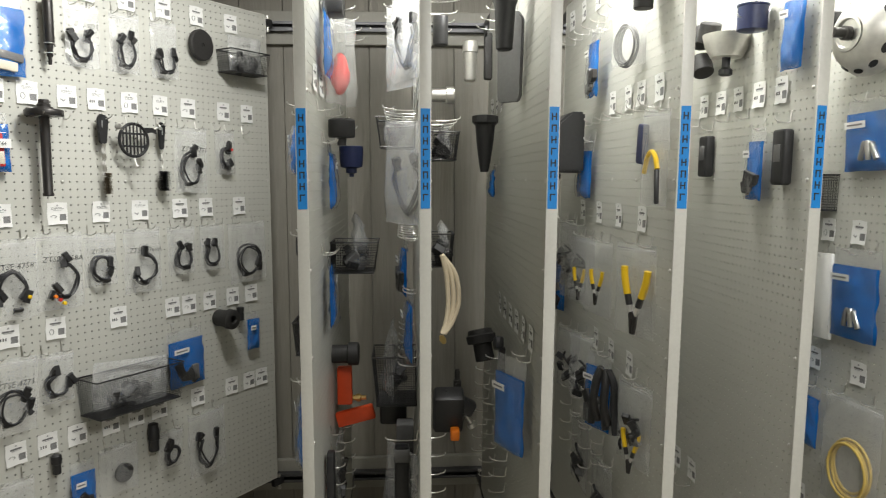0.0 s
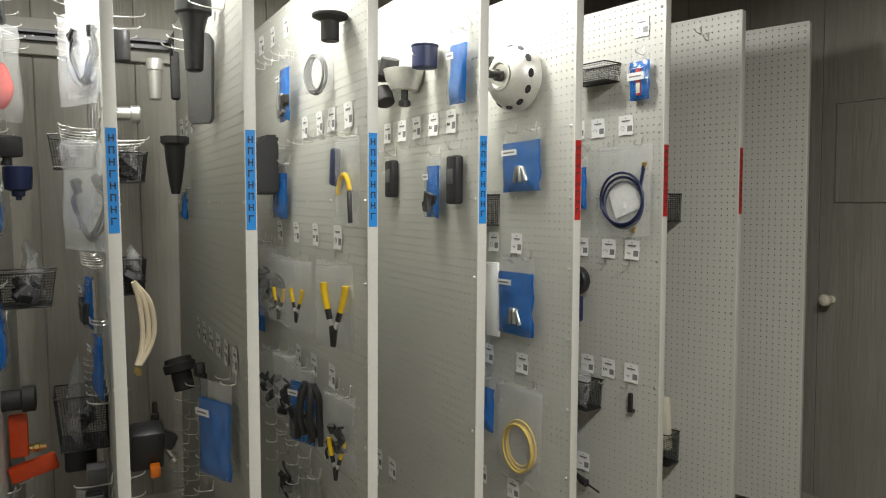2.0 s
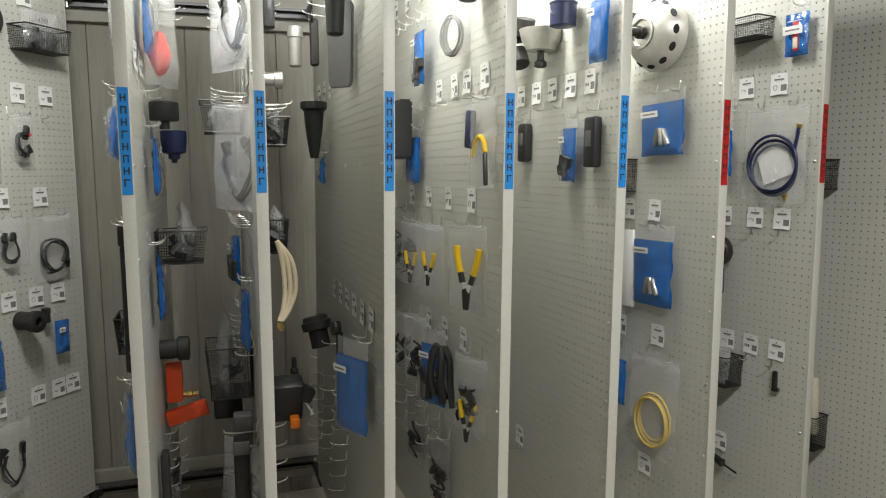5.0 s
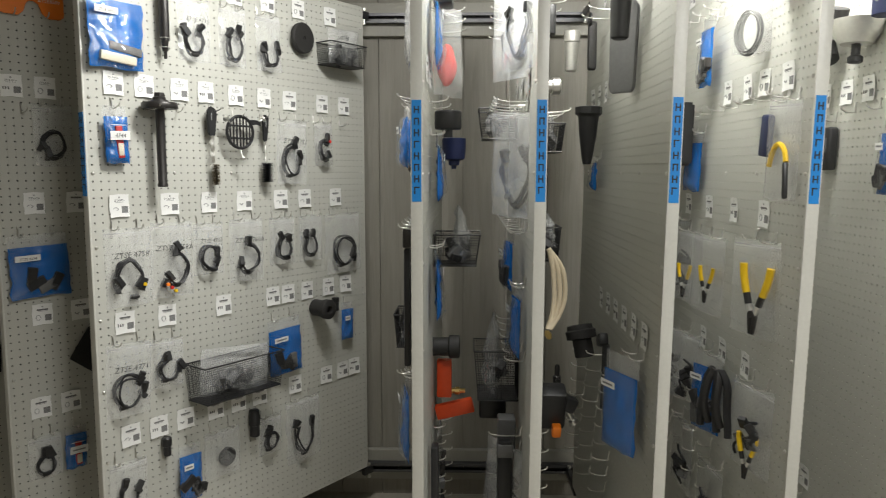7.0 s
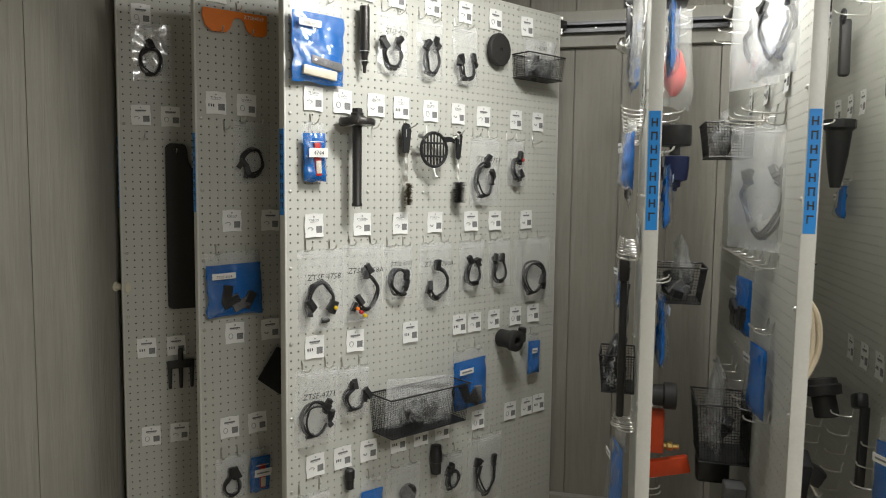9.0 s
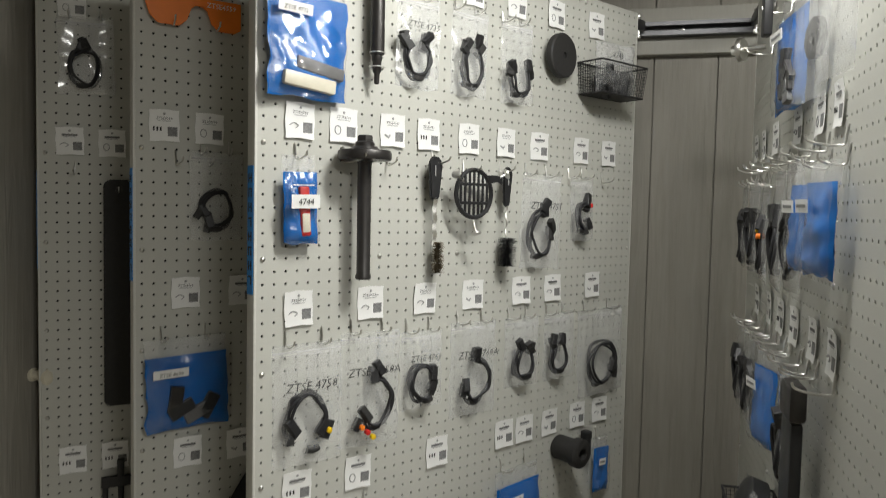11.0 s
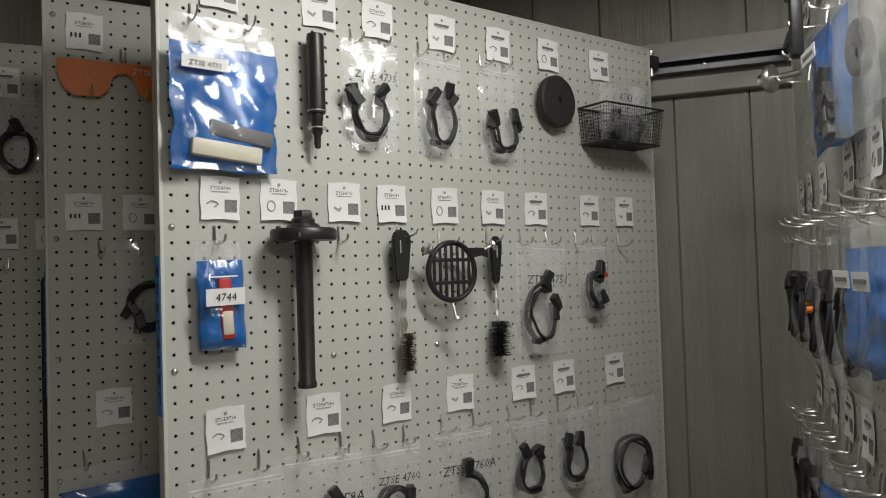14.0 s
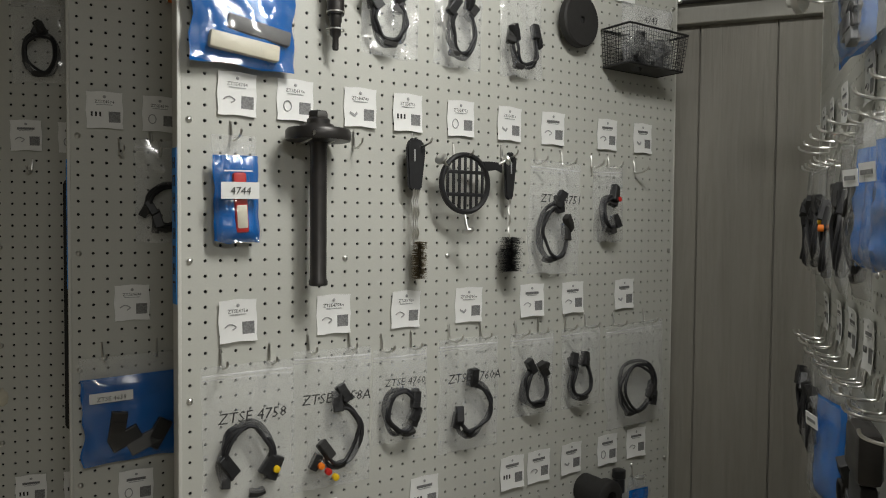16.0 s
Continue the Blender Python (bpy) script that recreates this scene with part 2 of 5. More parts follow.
def sheet(w, h, swell, seed, nx=12, ny=14, top=0.0, crease=0.003, gap=0.002):
    """A bag: two films joined at the rim, swollen in the middle and creased; hangs from its top edge at y=0."""
    own = bmesh.new()
    sides = []
    for sgn in (1, -1):
        grid = []
        for j in range(ny + 1):
            row = []
            for i in range(nx + 1):
                x, v = i / nx - 0.5, j / ny
                rim = (1 - (2 * abs(x)) ** 4) * (1 - (2 * abs(v - 0.5)) ** 6)
                bulge = rim * swell * (0.25 + 0.75 * v)
                c = noise.noise((x * 5 + seed * 3.7, v * 5 + seed, sgn * 2.0)) + 0.5 * noise.noise((x * 14 + seed, v * 12, sgn + seed))
                edge = 0.009 * w / 0.15 * noise.noise((v * 4 + seed, sgn * 0.0, i * 0.0 + (1 if x > 0 else 5)))
                z = gap + bulge * (1.0 if sgn > 0 else 0.35) * sgn + crease * c * (0.4 + rim)
                row.append(own.verts.new((x * w + (edge if abs(x) > 0.49 else 0), -v * h + 0.006 * noise.noise((x * 3 + seed, 9, 1)) * v, z + swell * 0.4 + 0.004)))
            grid.append(row)
        for j in range(ny):
            for i in range(nx):
                own.faces.new((grid[j][i], grid[j][i + 1], grid[j + 1][i + 1], grid[j + 1][i]))
    return own


def words(text, height, parent, at, mat, name="lettering", lean=0.0):
    """Raised flat lettering in the plain built-in face."""
    cu = bpy.data.curves.new(name, "FONT")
    cu.body, cu.size, cu.align_x, cu.resolution_u, cu.shear = text, height * 1.35, "CENTER", 1, lean
    tmp = bpy.data.objects.new(name, cu)
    scene.collection.objects.link(tmp)
    me = bpy.data.meshes.new_from_object(tmp.evaluated_get(bpy.context.evaluated_depsgraph_get()))
    bpy.data.objects.remove(tmp)
    me.materials.clear()
    me.materials.append(mat)
    ob = new(name, me)
    ob.parent = parent
    ob.matrix_basis = Matrix.Translation(at)
    return ob


# ---- the room ----
def slab(name, lo, hi, mat, m=ROOM, kind="structure", label="", bevel=0.0):
    size = [b - a for a, b in zip(lo, hi)]
    bm = box(size, [(a + b) / 2 for a, b in zip(lo, hi)], bevel=bevel)
    ob = new(name, finish(bm, name, mat))
    ob.matrix_basis = m
    return tagged(ob, label, name.split("_")[0], kind=kind)


U0, U1, D1, TOP = -1.53, 3.62, -4.4, 2.72
slab("floor", (U0 - 0.2, D1 - 0.2, -0.1), (U1 + 0.2, 0.3, 0.0), FLOOR, label="pale worn vinyl floor")
slab("ceiling", (U0 - 0.2, D1 - 0.2, TOP), (U1 + 0.2, 0.3, TOP + 0.1), CEIL, label="dull grey-beige painted ceiling")
wall_back = slab("wall_north", (U0 - 0.2, 0.116, 0), (U1 + 0.2, 0.3, TOP), WALL, label="taupe painted grooved wood siding wall")
wall_left = slab("wall_west", (U0 - 0.2, D1, 0), (U0, 0.116, TOP), WALL, label="taupe painted side wall with shallow grooves")
wall_right = slab("wall_east", (U1, D1, 0), (U1 + 0.2, 0.116, TOP), WALL, label="taupe painted side wall with an access hatch")
slab("wall_south", (U0 - 0.2, D1 - 0.2, 0), (U1 + 0.2, D1, TOP), WALL, label="plain taupe painted wall")

# pegboard frames: x to the reader's right, y up, z out of the face
PITCH = 0.0254
COLS, ROWS_N = 48, 80
BW, BOTTOM = COLS * PITCH, 1.75 + 18.5 * PITCH - 80 * PITCH
BH = ROWS_N * PITCH
THICK = 0.027
HINGE = 0.305
EDGE = {"A": (0.0, -0.0127), 1: (1.019, 0.281), 2: (1.273, 0.460), 3: (1.564, 0.595), 4: (1.844, 0.752), 5: (2.128, 0.930),
        6: (2.412, 1.173), 7: (2.733, 1.467), 8: (3.06, 1.74), 9: (3.39, 1.985), -1: (-0.365, -0.125), -2: (-0.765, -0.235)}


LEANS = {2: 0.3, 3: 0.9, 4: 1.2, 5: 1.4, 6: 1.1, 7: 0.9, 8: 0.7}   # boards sag a little out of plumb


def board_axis(k):
    e = Vector((*EDGE[k], 0))
    if k == "A":
        return e, Vector((0, 1, 0))
    h = ROOM @ Vector((HINGE * k, 0, 0))
    return e, (h - e).normalized()


def face(k, side):
    """The frame of one face of board k: side 1 is the right-hand face, -1 the left-hand one."""
    e, d = board_axis(k)
    n = Vector((d.y, -d.x, 0)) * side
    home_side = 1 if k in ("A", -1, -2) else -1
    o = e if side == home_side else e + n * THICK
    r = d * side
    m = Matrix(((r.x, 0, n.x, o.x), (r.y, 0, n.y, o.y), (0, 1, 0, 0), (0, 0, 0, 1)))
    pivot = Matrix.Translation((e.x, e.y, 1.58))
    return pivot @ Matrix.Rotation(radians(LEANS.get(k, 0.0)), 4, d) @ pivot.inverted() @ m


def spot(k, side, s, z, n=0.0):
    return face(k, side) @ Matrix.Translation((s * side, z, n))


def pegsheet_mesh():
    """A perforated sheet: every hole is cut through and has a short wall."""
    v, f = [], []
    R, H = 0.0031, 0.0035
    index = {}
    def corner(i, j):
        if (i, j) not in index:
            index[(i, j)] = len(v)
            v.append((i * PITCH, j * PITCH, 0.0))
        return index[(i, j)]
    ang = [math.pi / 4 + math.pi / 3 * q for q in range(6)]
    for i in range(COLS):
        for j in range(ROWS_N):
            c = [corner(i, j), corner(i + 1, j), corner(i + 1, j + 1), corner(i, j + 1)]
            cx, cy = (i + 0.5) * PITCH, (j + 0.5) * PITCH
            b = len(v)
            hx = [(cx + R * math.cos(a), cy + R * math.sin(a)) for a in (math.radians(q) for q in (225, 285, 345, 45, 105, 165))]
            v.extend((x, y, 0.0) for x, y in hx)
            v.extend((x, y, -H) for x, y in hx)
            h = [b + q for q in range(6)]
            f.extend(((c[0], c[1], h[1], h[0]), (c[1], h[2], h[1]), (c[1], c[2], h[3], h[2]), (c[2], c[3], h[4], h[3]), (c[3], h[5], h[4]), (c[3], c[0], h[0], h[5])))
            f.extend((h[q], h[(q + 1) % 6], h[(q + 1) % 6] + 6, h[q] + 6) for q in range(6))
    me = bpy.data.meshes.new("perforated_sheet")
    me.from_pydata(v, [], f)
    me.materials.append(PEG)
    return me


PEGSHEET = pegsheet_mesh()


def stud_mesh():
    return finish(lathe([(0.0056, 0), (0.0056, 0.0012), (0.0042, 0.0032), (0.0018, 0.0044), (0.0002, 0.0047)], seg=14), "screw_head", STEEL, True)


STUD = stud_mesh()
TAPE_Z = (1.452, 1.704)


def peg_panel(k, faces, tape, words_on):
    """A hinged pegboard panel in its pale edge frame."""
    home = 1 if k in ("A", -1, -2) else -1
    colour = {"blue": "a blue name tape", "red": "a red name tape", "": "a bare edge"}[tape]
    t = thing("pegboard_panel", face(k, home) @ Matrix.Translation((0, BOTTOM, 0)), "pale grey pegboard panel %s" % words_on, "pegboard", "swinging pegboard panels")
    x = lambda s: s * home
    mid = x(BW / 2)
    # near-black fill between the sheets, painting the shade seen through the holes
    part("shade_core", box((BW - 0.004, BH - 0.004, THICK - 0.010), (mid, BH / 2, -THICK / 2)), HOLE_SHADE, t, "near-black fill that paints the shade behind the holes", False)
    for side in (1, -1):
        if side in faces:
            ob = new("perforated_sheet", PEGSHEET)
        else:
            ob = new("back_sheet", finish(box((BW, BH, 0.003), (BW / 2, BH / 2, -0.0015)), "back_sheet", PEG))
        ob.parent = t
        if side == home:
            ob.matrix_basis = Matrix.Translation((0 if home == 1 else -BW, 0, 0))
        else:
            ob.matrix_basis = Matrix.Translation((BW if home == 1 else 0, 0, -THICK)) @ pose(0, 0, 0, 0, 180, 0)
    # edge strips: free edge, hinge edge, top and bottom
    part("front_strip", box((0.006, BH, THICK + 0.003), (x(-0.003), BH / 2, -THICK / 2), bevel=0.0012), STRIP, t, "pale cream metal edge strip")
    part("hinge_strip", box((0.005, BH, THICK + 0.002), (x(BW + 0.0025), BH / 2, -THICK / 2), bevel=0.001), STRIP, t)
    part("top_strip", box((BW + 0.004, 0.004, THICK + 0.001), (mid, BH + 0.002, -THICK / 2), bevel=0.001), STRIP, t)
    part("bottom_strip", box((BW + 0.004, 0.004, THICK + 0.001), (mid, -0.002, -THICK / 2), bevel=0.001), STRIP, t)
    if tape:
        tp = part("name_tape", box((0.0012, TAPE_Z[1] - TAPE_Z[0], 0.024), (x(-0.0068), (TAPE_Z[0] + TAPE_Z[1]) / 2 - BOTTOM, -THICK / 2)), TAPE if tape == "blue" else REDTAPE, t, tape + " adhesive name tape")
        for q in range(8):
            zc = TAPE_Z[1] - 0.024 - q * 0.0285 - BOTTOM
            kind = q % 4
            bm = box((0.0006, 0.018, 0.0032), (x(-0.0077), zc, -THICK / 2 + 0.005))
            if kind != 3:
                box((0.0006, 0.018, 0.0032), (x(-0.0077), zc, -THICK / 2 - 0.005), bm=bm)
            box((0.0006, 0.0032, 0.0135), (x(-0.0077), zc + (0.0072 if kind in (1, 3) else 0.0), -THICK / 2), bm=bm)
            part("print_bar", bm, INK, tp, smooth=False)
    # hinge arms on the rails
    dist = 0.03 if k == "A" else max(0.03, (ROOM @ Vector((HINGE * k, 0, 0)) - Vector((*EDGE[k], 0))).length - BW)
    for zz in (2.195 - BOTTOM, -0.03):
        bm = box((dist + 0.03, 0.032, 0.022), (x(BW + dist / 2 + 0.004), zz, -THICK / 2), bevel=0.003)
        arm = part("hinge_arm", bm, BLACK, t, "black hinge arm")
        part("hinge_bolt", lathe([(0.008, -0.03), (0.008, -0.022), (0.005, -0.02), (0.005, 0.03), (0.008, 0.031), (0.008, 0.038)], pose(x(BW + dist - 0.002), zz, -THICK / 2, 90), 12), STEEL, arm, "steel pivot bolt")
    # screw heads
    spots = [(0, 17), (0, 0), (0, -9), (0, -18), (0, -27), (0, -36), (0, -45), (11, -9), (20, -9), (20, 18), (29, 18), (38, 18), (47, 15), (47, -9), (47, -30), (30, -27)]
    for c, r in spots:
        for side in faces:
            ob = new("screw_head", STUD)
            ob.parent = t
            xx, yy = (c + 0.5) * PITCH, 1.75 + r * PITCH - BOTTOM
            ob.matrix_basis = Matrix.Translation((x(xx), yy, 0.0)) if side == home else Matrix.Translation((x(xx), yy, -THICK)) @ pose(0, 0, 0, 180)
    return t


peg_panel("A", (1,), "blue", "hung with bagged cables")
peg_panel(-1, (1,), "blue", "hung with an orange plate")
peg_panel(-2, (1,), "blue", "hung with a long black bar")
peg_panel(1, (1, -1), "blue", "crowded with bags and baskets")
peg_panel(2, (1, -1), "blue", "crowded with clear bags and baskets")
peg_panel(3, (-1,), "blue", "hung with black tools")
peg_panel(4, (-1,), "blue", "hung with yellow pliers")
peg_panel(5, (-1,), "blue", "hung with rollers and blue bags")
peg_panel(6, (-1,), "red", "hung with a metal dome")
peg_panel(7, (-1,), "red", "hung with a blue hose")
peg_panel(8, (-1,), "red", "almost empty")
peg_panel(9, (-1,), "", "empty")

# ---- rail wall: siding boards, rails, hatch, doors ----
def boards(parent, run, width, height, place):
    """Separate siding boards with grooves between them, on one wall."""
    me = finish(box((width - 0.0035, 0.014, height), (0, 0, height / 2), bevel=0.0015), "siding_board", WALL)
    n = int(run / width)
    for i in range(n):
        ob = new("siding_board", me)
        ob.parent = parent
        ob.matrix_basis = Matrix.Translation((0, 0, 0))
        ob.matrix_basis = place(i, width)


boards(wall_back, U1 - U0, 0.19, TOP, lambda i, w: Matrix.Translation((-1.48 + (i + 0.5) * w, 0.109, 0)))
boards(wall_left, 4.45, 0.406, TOP, lambda i, w: pose(U0 + 0.0005, 0.10 - (i + 0.5) * w, 0, 0, 0, 90))
boards(wall_right, 4.45, 0.406, TOP, lambda i, w: pose(U1 - 0.0005, 0.10 - (i + 0.5) * w, 0, 0, 0, 90))


def long_rail(name, z, label):
    t = thing(name, ROOM @ Matrix.Translation((0, 0, z)), label, "rail")
    a, b = -1.2, 3.2
    c, w = (a + b) / 2, b - a
    bm = box((w, 0.004, 0.041), (c, 0.068, 0), bevel=0.001)
    box((w, 0.034, 0.004), (c, 0.052, 0.0185), bm=bm)
    box((w, 0.034, 0.004), (c, 0.052, -0.0185), bm=bm)
    box((w, 0.003, 0.010), (c, 0.036, 0.0135), bm=bm)
    box((w, 0.003, 0.010), (c, 0.036, -0.0135), bm=bm)
    part("channel", bm, STRUT, t, "dark steel strut channel", False)
    for i in range(15):
        part("rail_screw", lathe([(0.006, 0), (0.006, 0.002), (0.003, 0.004)], pose(a + 0.1 + i * 0.305, 0.0655, 0, 90), 10), STEEL, t)
    return t


long_rail("upper_rail", 2.19, "dark steel channel rail carrying the panel hinges")
long_rail("lower_rail", 0.155, "dark steel channel rail near the floor")
slab("trim_upper", (-1.35, 0.070, 2.118), (3.4, 0.102, 2.262), TRIM, label="painted wooden mounting board behind the rail", bevel=0.003)
slab("trim_lower", (-1.35, 0.070, 0.085), (3.4, 0.102, 0.228), TRIM, label="painted wooden mounting board near the floor", bevel=0.003)
slab("baseboard_east", (U1 - 0.02, -1.75, 0), (U1 - 0.008, 0.1, 0.09), TRIM, label="painted baseboard", bevel=0.002)


def knob(m, label):
    t = thing("door_knob", m, label, "knob")
    part("rose", lathe([(0.018, 0), (0.018, 0.004), (0.012, 0.006), (0.011, 0.035)], None, 20), IVORY, t)
    part("grip", lathe([(0.012, 0.03), (0.022, 0.036), (0.028, 0.05), (0.026, 0.062), (0.015, 0.07), (0.001, 0.072)], None, 20), IVORY, t)


HATCH = thing("access_hatch", ROOM @ Matrix.Translation((U1, 0, 0)), "flush taupe painted access hatch in the wall", "hatch")
bm = box((0.012, 0.41, 0.44), (-0.012, -1.40, 1.705), bevel=0.002)
part("hatch_leaf", bm, WALL, HATCH, smooth=False)
part("hatch_frame_top", box((0.010, 0.42, 0.006), (-0.012, -1.40, 1.930), bevel=0.001), TRIM, HATCH, smooth=False)
part("hatch_frame_side", box((0.010, 0.006, 0.44), (-0.012, -1.611, 1.705), bevel=0.001), TRIM, HATCH, smooth=False)
knob(ROOM @ pose(U1 - 0.008, -1.19, 1.04, 0, -90, 0), "round white door knob on the taupe wall")
knob(ROOM @ pose(U0 + 0.008, -0.74, 1.17, 0, 90, 0), "round white knob beside the last panel")
for i, (y, w) in enumerate(((-1.715, 0.07), (-1.84, 0.09))):
    slab("trim_post_%d" % (i + 1), (U1 - 0.05, y - w / 2, 0), (U1 - 0.008, y + w / 2, TOP), TRIM, label="painted upright trim post", bevel=0.006)


def ceiling_fixture(u, y, z, length):
    t = thing("ceiling_light", ROOM @ Matrix.Translation((u, y, z)), "white metal ceiling light with tubes", "light")
    part("housing", box((length + 0.06, 0.22, 0.06), (0, 0, 0.085), bevel=0.01), STRIP, t)
    for yy in (-0.05, 0.05):
        part("tube", lathe([(0.013, -length / 2), (0.013, length / 2)], pose(0, yy, 0.035, 0, 90, 0), 12), PAPER, t)
    for xx in (-0.4, 0.4):
        part("hanger_rod", lathe([(0.004, 0.11), (0.004, TOP - z)], pose(xx * length, 0, 0), 8), STEEL, t)


# ---- small things hung on the boards ----
rnd = random.Random(7)


def hook_mesh(length):
    bm = tube([(0, 0.026, 0.001), (0, 0.012, 0.004), (0, 0.0, 0.005), (0, -0.003, 0.012), (0, -0.002, length * 0.6), (0, 0.004, length * 0.94), (0, 0.012, length)], 0.0021, seg=6, fine=3)
    tube([(0, 0.026, 0.002), (0, 0.030, -0.003)], 0.0021, bm, 6)
    return finish(bm, "peg_hook", STEEL, True)


HOOKS = {L: hook_mesh(L) for L in (0.03, 0.045, 0.06, 0.10, 0.15)}


def hook(k, side, s, z, length=0.045):
    ob = new("peg_hook", HOOKS[length])
    ob.matrix_basis = spot(k, side, s, z) @ pose(0, 0, 0, 0, rnd.uniform(-9, 9), rnd.uniform(-3, 3))
    return tagged(ob, "bright steel wire hook pushed into pegboard", "hook", "steel pegboard hooks")


def card_base():
    w, h = 0.065, 0.071
    bm = bmesh.new()
    grid = []
    for j in range(7):
        row = []
        for i in range(7):
            x, y = i / 6 - 0.5, j / 6 - 0.5
            pinch = 0.0010 * math.cos(2 * math.pi * y * 1.5)
            row.append(bm.verts.new((x * w + (pinch if abs(x) > 0.4 else 0) * (1 if x > 0 else -1), y * h + 0.001 * math.cos(2 * math.pi * x * 1.2), 0.002 + 0.002 * (2 * abs(y)) ** 3 + 0.001 * x)))
        grid.append(row)
    for j in range(6):
        for i in range(6):
            bm.faces.new((grid[j][i], grid[j][i + 1], grid[j + 1][i + 1], grid[j + 1][i]))
    ex = bmesh.ops.extrude_face_region(bm, geom=bm.faces[:])
    bmesh.ops.translate(bm, vec=(0, 0, 0.0006), verts=[g for g in ex["geom"] if isinstance(g, bmesh.types.BMVert)])
    return bm


CARD = finish(card_base(), "card", PAPER, True)
SMUDGE = [finish(box((0.018, 0.0012, 0.0004), (0, 0.0105, 0.0036)), "print_line", PALEINK)]
CODE = finish(box((0.021, 0.021, 0.0004), (0.0175, -0.013, 0.0034)), "grey_square", GREYINK)
PIN = finish(lathe([(0.003, 0.0042), (0.0025, 0.0048), (0.0008, 0.0052)], pose(0, 0.026, 0, 0), 8), "mark", PALEINK)


def sketch_mesh(kind):
    if kind == 0:
        bm = tube([(-0.023, -0.010, 0.0034), (-0.014, -0.005, 0.0034), (-0.004, -0.010, 0.0034), (-0.010, -0.015, 0.0034)], 0.0011, seg=5)
    elif kind == 1:
        bm = tube([(-0.014 + 0.007 * math.cos(a), -0.011 + 0.009 * math.sin(a), 0.0034) for a in (i * math.pi / 4 for i in range(8))], 0.0010, seg=5, closed=True, fine=2)
    elif kind == 2:
        bm = box((0.0034, 0.009, 0.0005), (-0.023, -0.008, 0.0034))
    else:
        bm = outline([(-0.021, -0.008), (-0.012, -0.013), (-0.008, -0.008), (-0.006, -0.012), (-0.011, -0.018), (-0.022, -0.012)], 0.0005)
        bm.transform(Matrix.Translation((0, 0, 0.0032)))
    return finish(bm, "sketch", INK if kind == 2 else PALEINK)


SKETCH = [sketch_mesh(i) for i in range(4)]


def child(name, me, parent):
    ob = new(name, me)
    ob.parent = parent
    return ob


def label_card(k, side, s, z, text="", kind=None):
    m = spot(k, side, s + rnd.uniform(-0.001, 0.001), z) @ pose(0, 0, 0.0015, rnd.uniform(-2, 2), rnd.uniform(-3, 3), rnd.uniform(-1.5, 1.5))
    lab = ("white paper label numbered %s pinned on grey pegboard" % text) if text else "white paper part label with grey print on pegboard"
    t = thing("part_label", m, lab, "label", "paper part labels")
    child("card", CARD, t)
    child("grey_square", CODE, t)
    kind = rnd.randrange(4) if kind is None else kind
    for q in range(3 if kind == 2 else 1):
        child("sketch", SKETCH[kind], t).location = (0.0075 * q, 0, 0)
    child("mark", PIN, t)
    line = child("print_line", SMUDGE[0], t)
    line.scale = (1.6, 1, 1)
    if text:
        words(text, 0.0062, t, (0, 0.0135, 0.0032), INK, "number")
    else:
        bar = part("number_bar", box((0.036, 0.0052, 0.0005), (0, 0.0155, 0.0033)), GREYINK, t, smooth=False)
    return t


def labels(k, side, z, ss, texts=(), kinds=()):
    for i, s in enumerate(ss):
        label_card(k, side, s, z, texts[i] if i < len(texts) else "", kinds[i] if i < len(kinds) else None)


labels("A", 1, 2.150, (0.097, 0.279, 0.403, 0.554, 0.704, 0.853, 1.025), ("ZTSE4732", "", "ZTSE4735"), (0, 3, 0, 3, 0, 1, 3))
labels("A", 1, 1.798, (0.091, 0.193, 0.320, 0.423, 0.549, 0.675, 0.800, 0.973, 1.096), ("ZTSE4744", "ZTSE4746", "ZTSE4749", "ZTSE4751", "ZTSE4752", "ZTSE4753"), (0, 1, 3, 2, 1, 3, 0, 0, 3))
labels("A", 1, 1.420, (0.091, 0.268, 0.421, 0.573, 0.746, 0.869, 1.041), ("ZTSE4758", "ZTSE4758A", "ZTSE4760", "ZTSE4760A"), (0, 0, 0, 3, 0, 0, 3))
labels("A", 1, 1.048, (0.091, 0.241, 0.468, 0.695, 0.770, 0.871, 0.991, 1.094))
labels("A", 1, 0.675, (0.094, 0.195, 0.295, 0.419, 0.520, 0.619, 0.796, 0.970, 1.066, 1.139))
labels(-1, 1, 1.802, (0.061, 0.161), ("ZTSE4594", "ZTSE4595"))
labels(-1, 1, 1.422, (0.108, 0.241), ("ZTSE4638",))
labels(-1, 1, 1.047, (0.112, 0.238))
labels(-1, 1, 2.154, (0.067,), ("ZTSE4559",), (2,))
labels(-1, 1, 0.728, (0.090, 0.188))
labels(-2, 1, 1.782, (0.069, 0.168))
labels(-2, 1, 0.948, (0.072, 0.173))
labels(-2, 1, 2.13, (0.075,))
labels(-2, 1, 0.62, (0.08, 0.178))
labels(3, -1, 1.09, (0.139, 0.26, 0.38, 0.50, 0.62, 0.74))
labels(3, -1, 1.80, (0.80, 0.92, 1.05))
labels(3, -1, 2.14, (0.62, 0.75, 0.88))
labels(4, -1, 1.766, (0.537, 0.387, 0.276, 0.132))
labels(4, -1, 1.414, (0.642, 0.432, 0.222, 0.85))
labels(4, -1, 0.985, (0.623, 0.451, 0.277))
labels(4, -1, 2.14, (1.10, 0.93, 0.75))
labels(5, -1, 1.760, (0.608, 0.491, 0.380, 0.264, 0.151))
labels(5, -1, 0.548, (0.680, 0.556))
labels(6, -1, 1.364, (0.419, 0.283))
labels(6, -1, 0.945, (0.446, 0.244))
labels(6, -1, 0.480, (0.483, 0.290))
labels(7, -1, 1.784, (0.288, 0.157, 0.39))
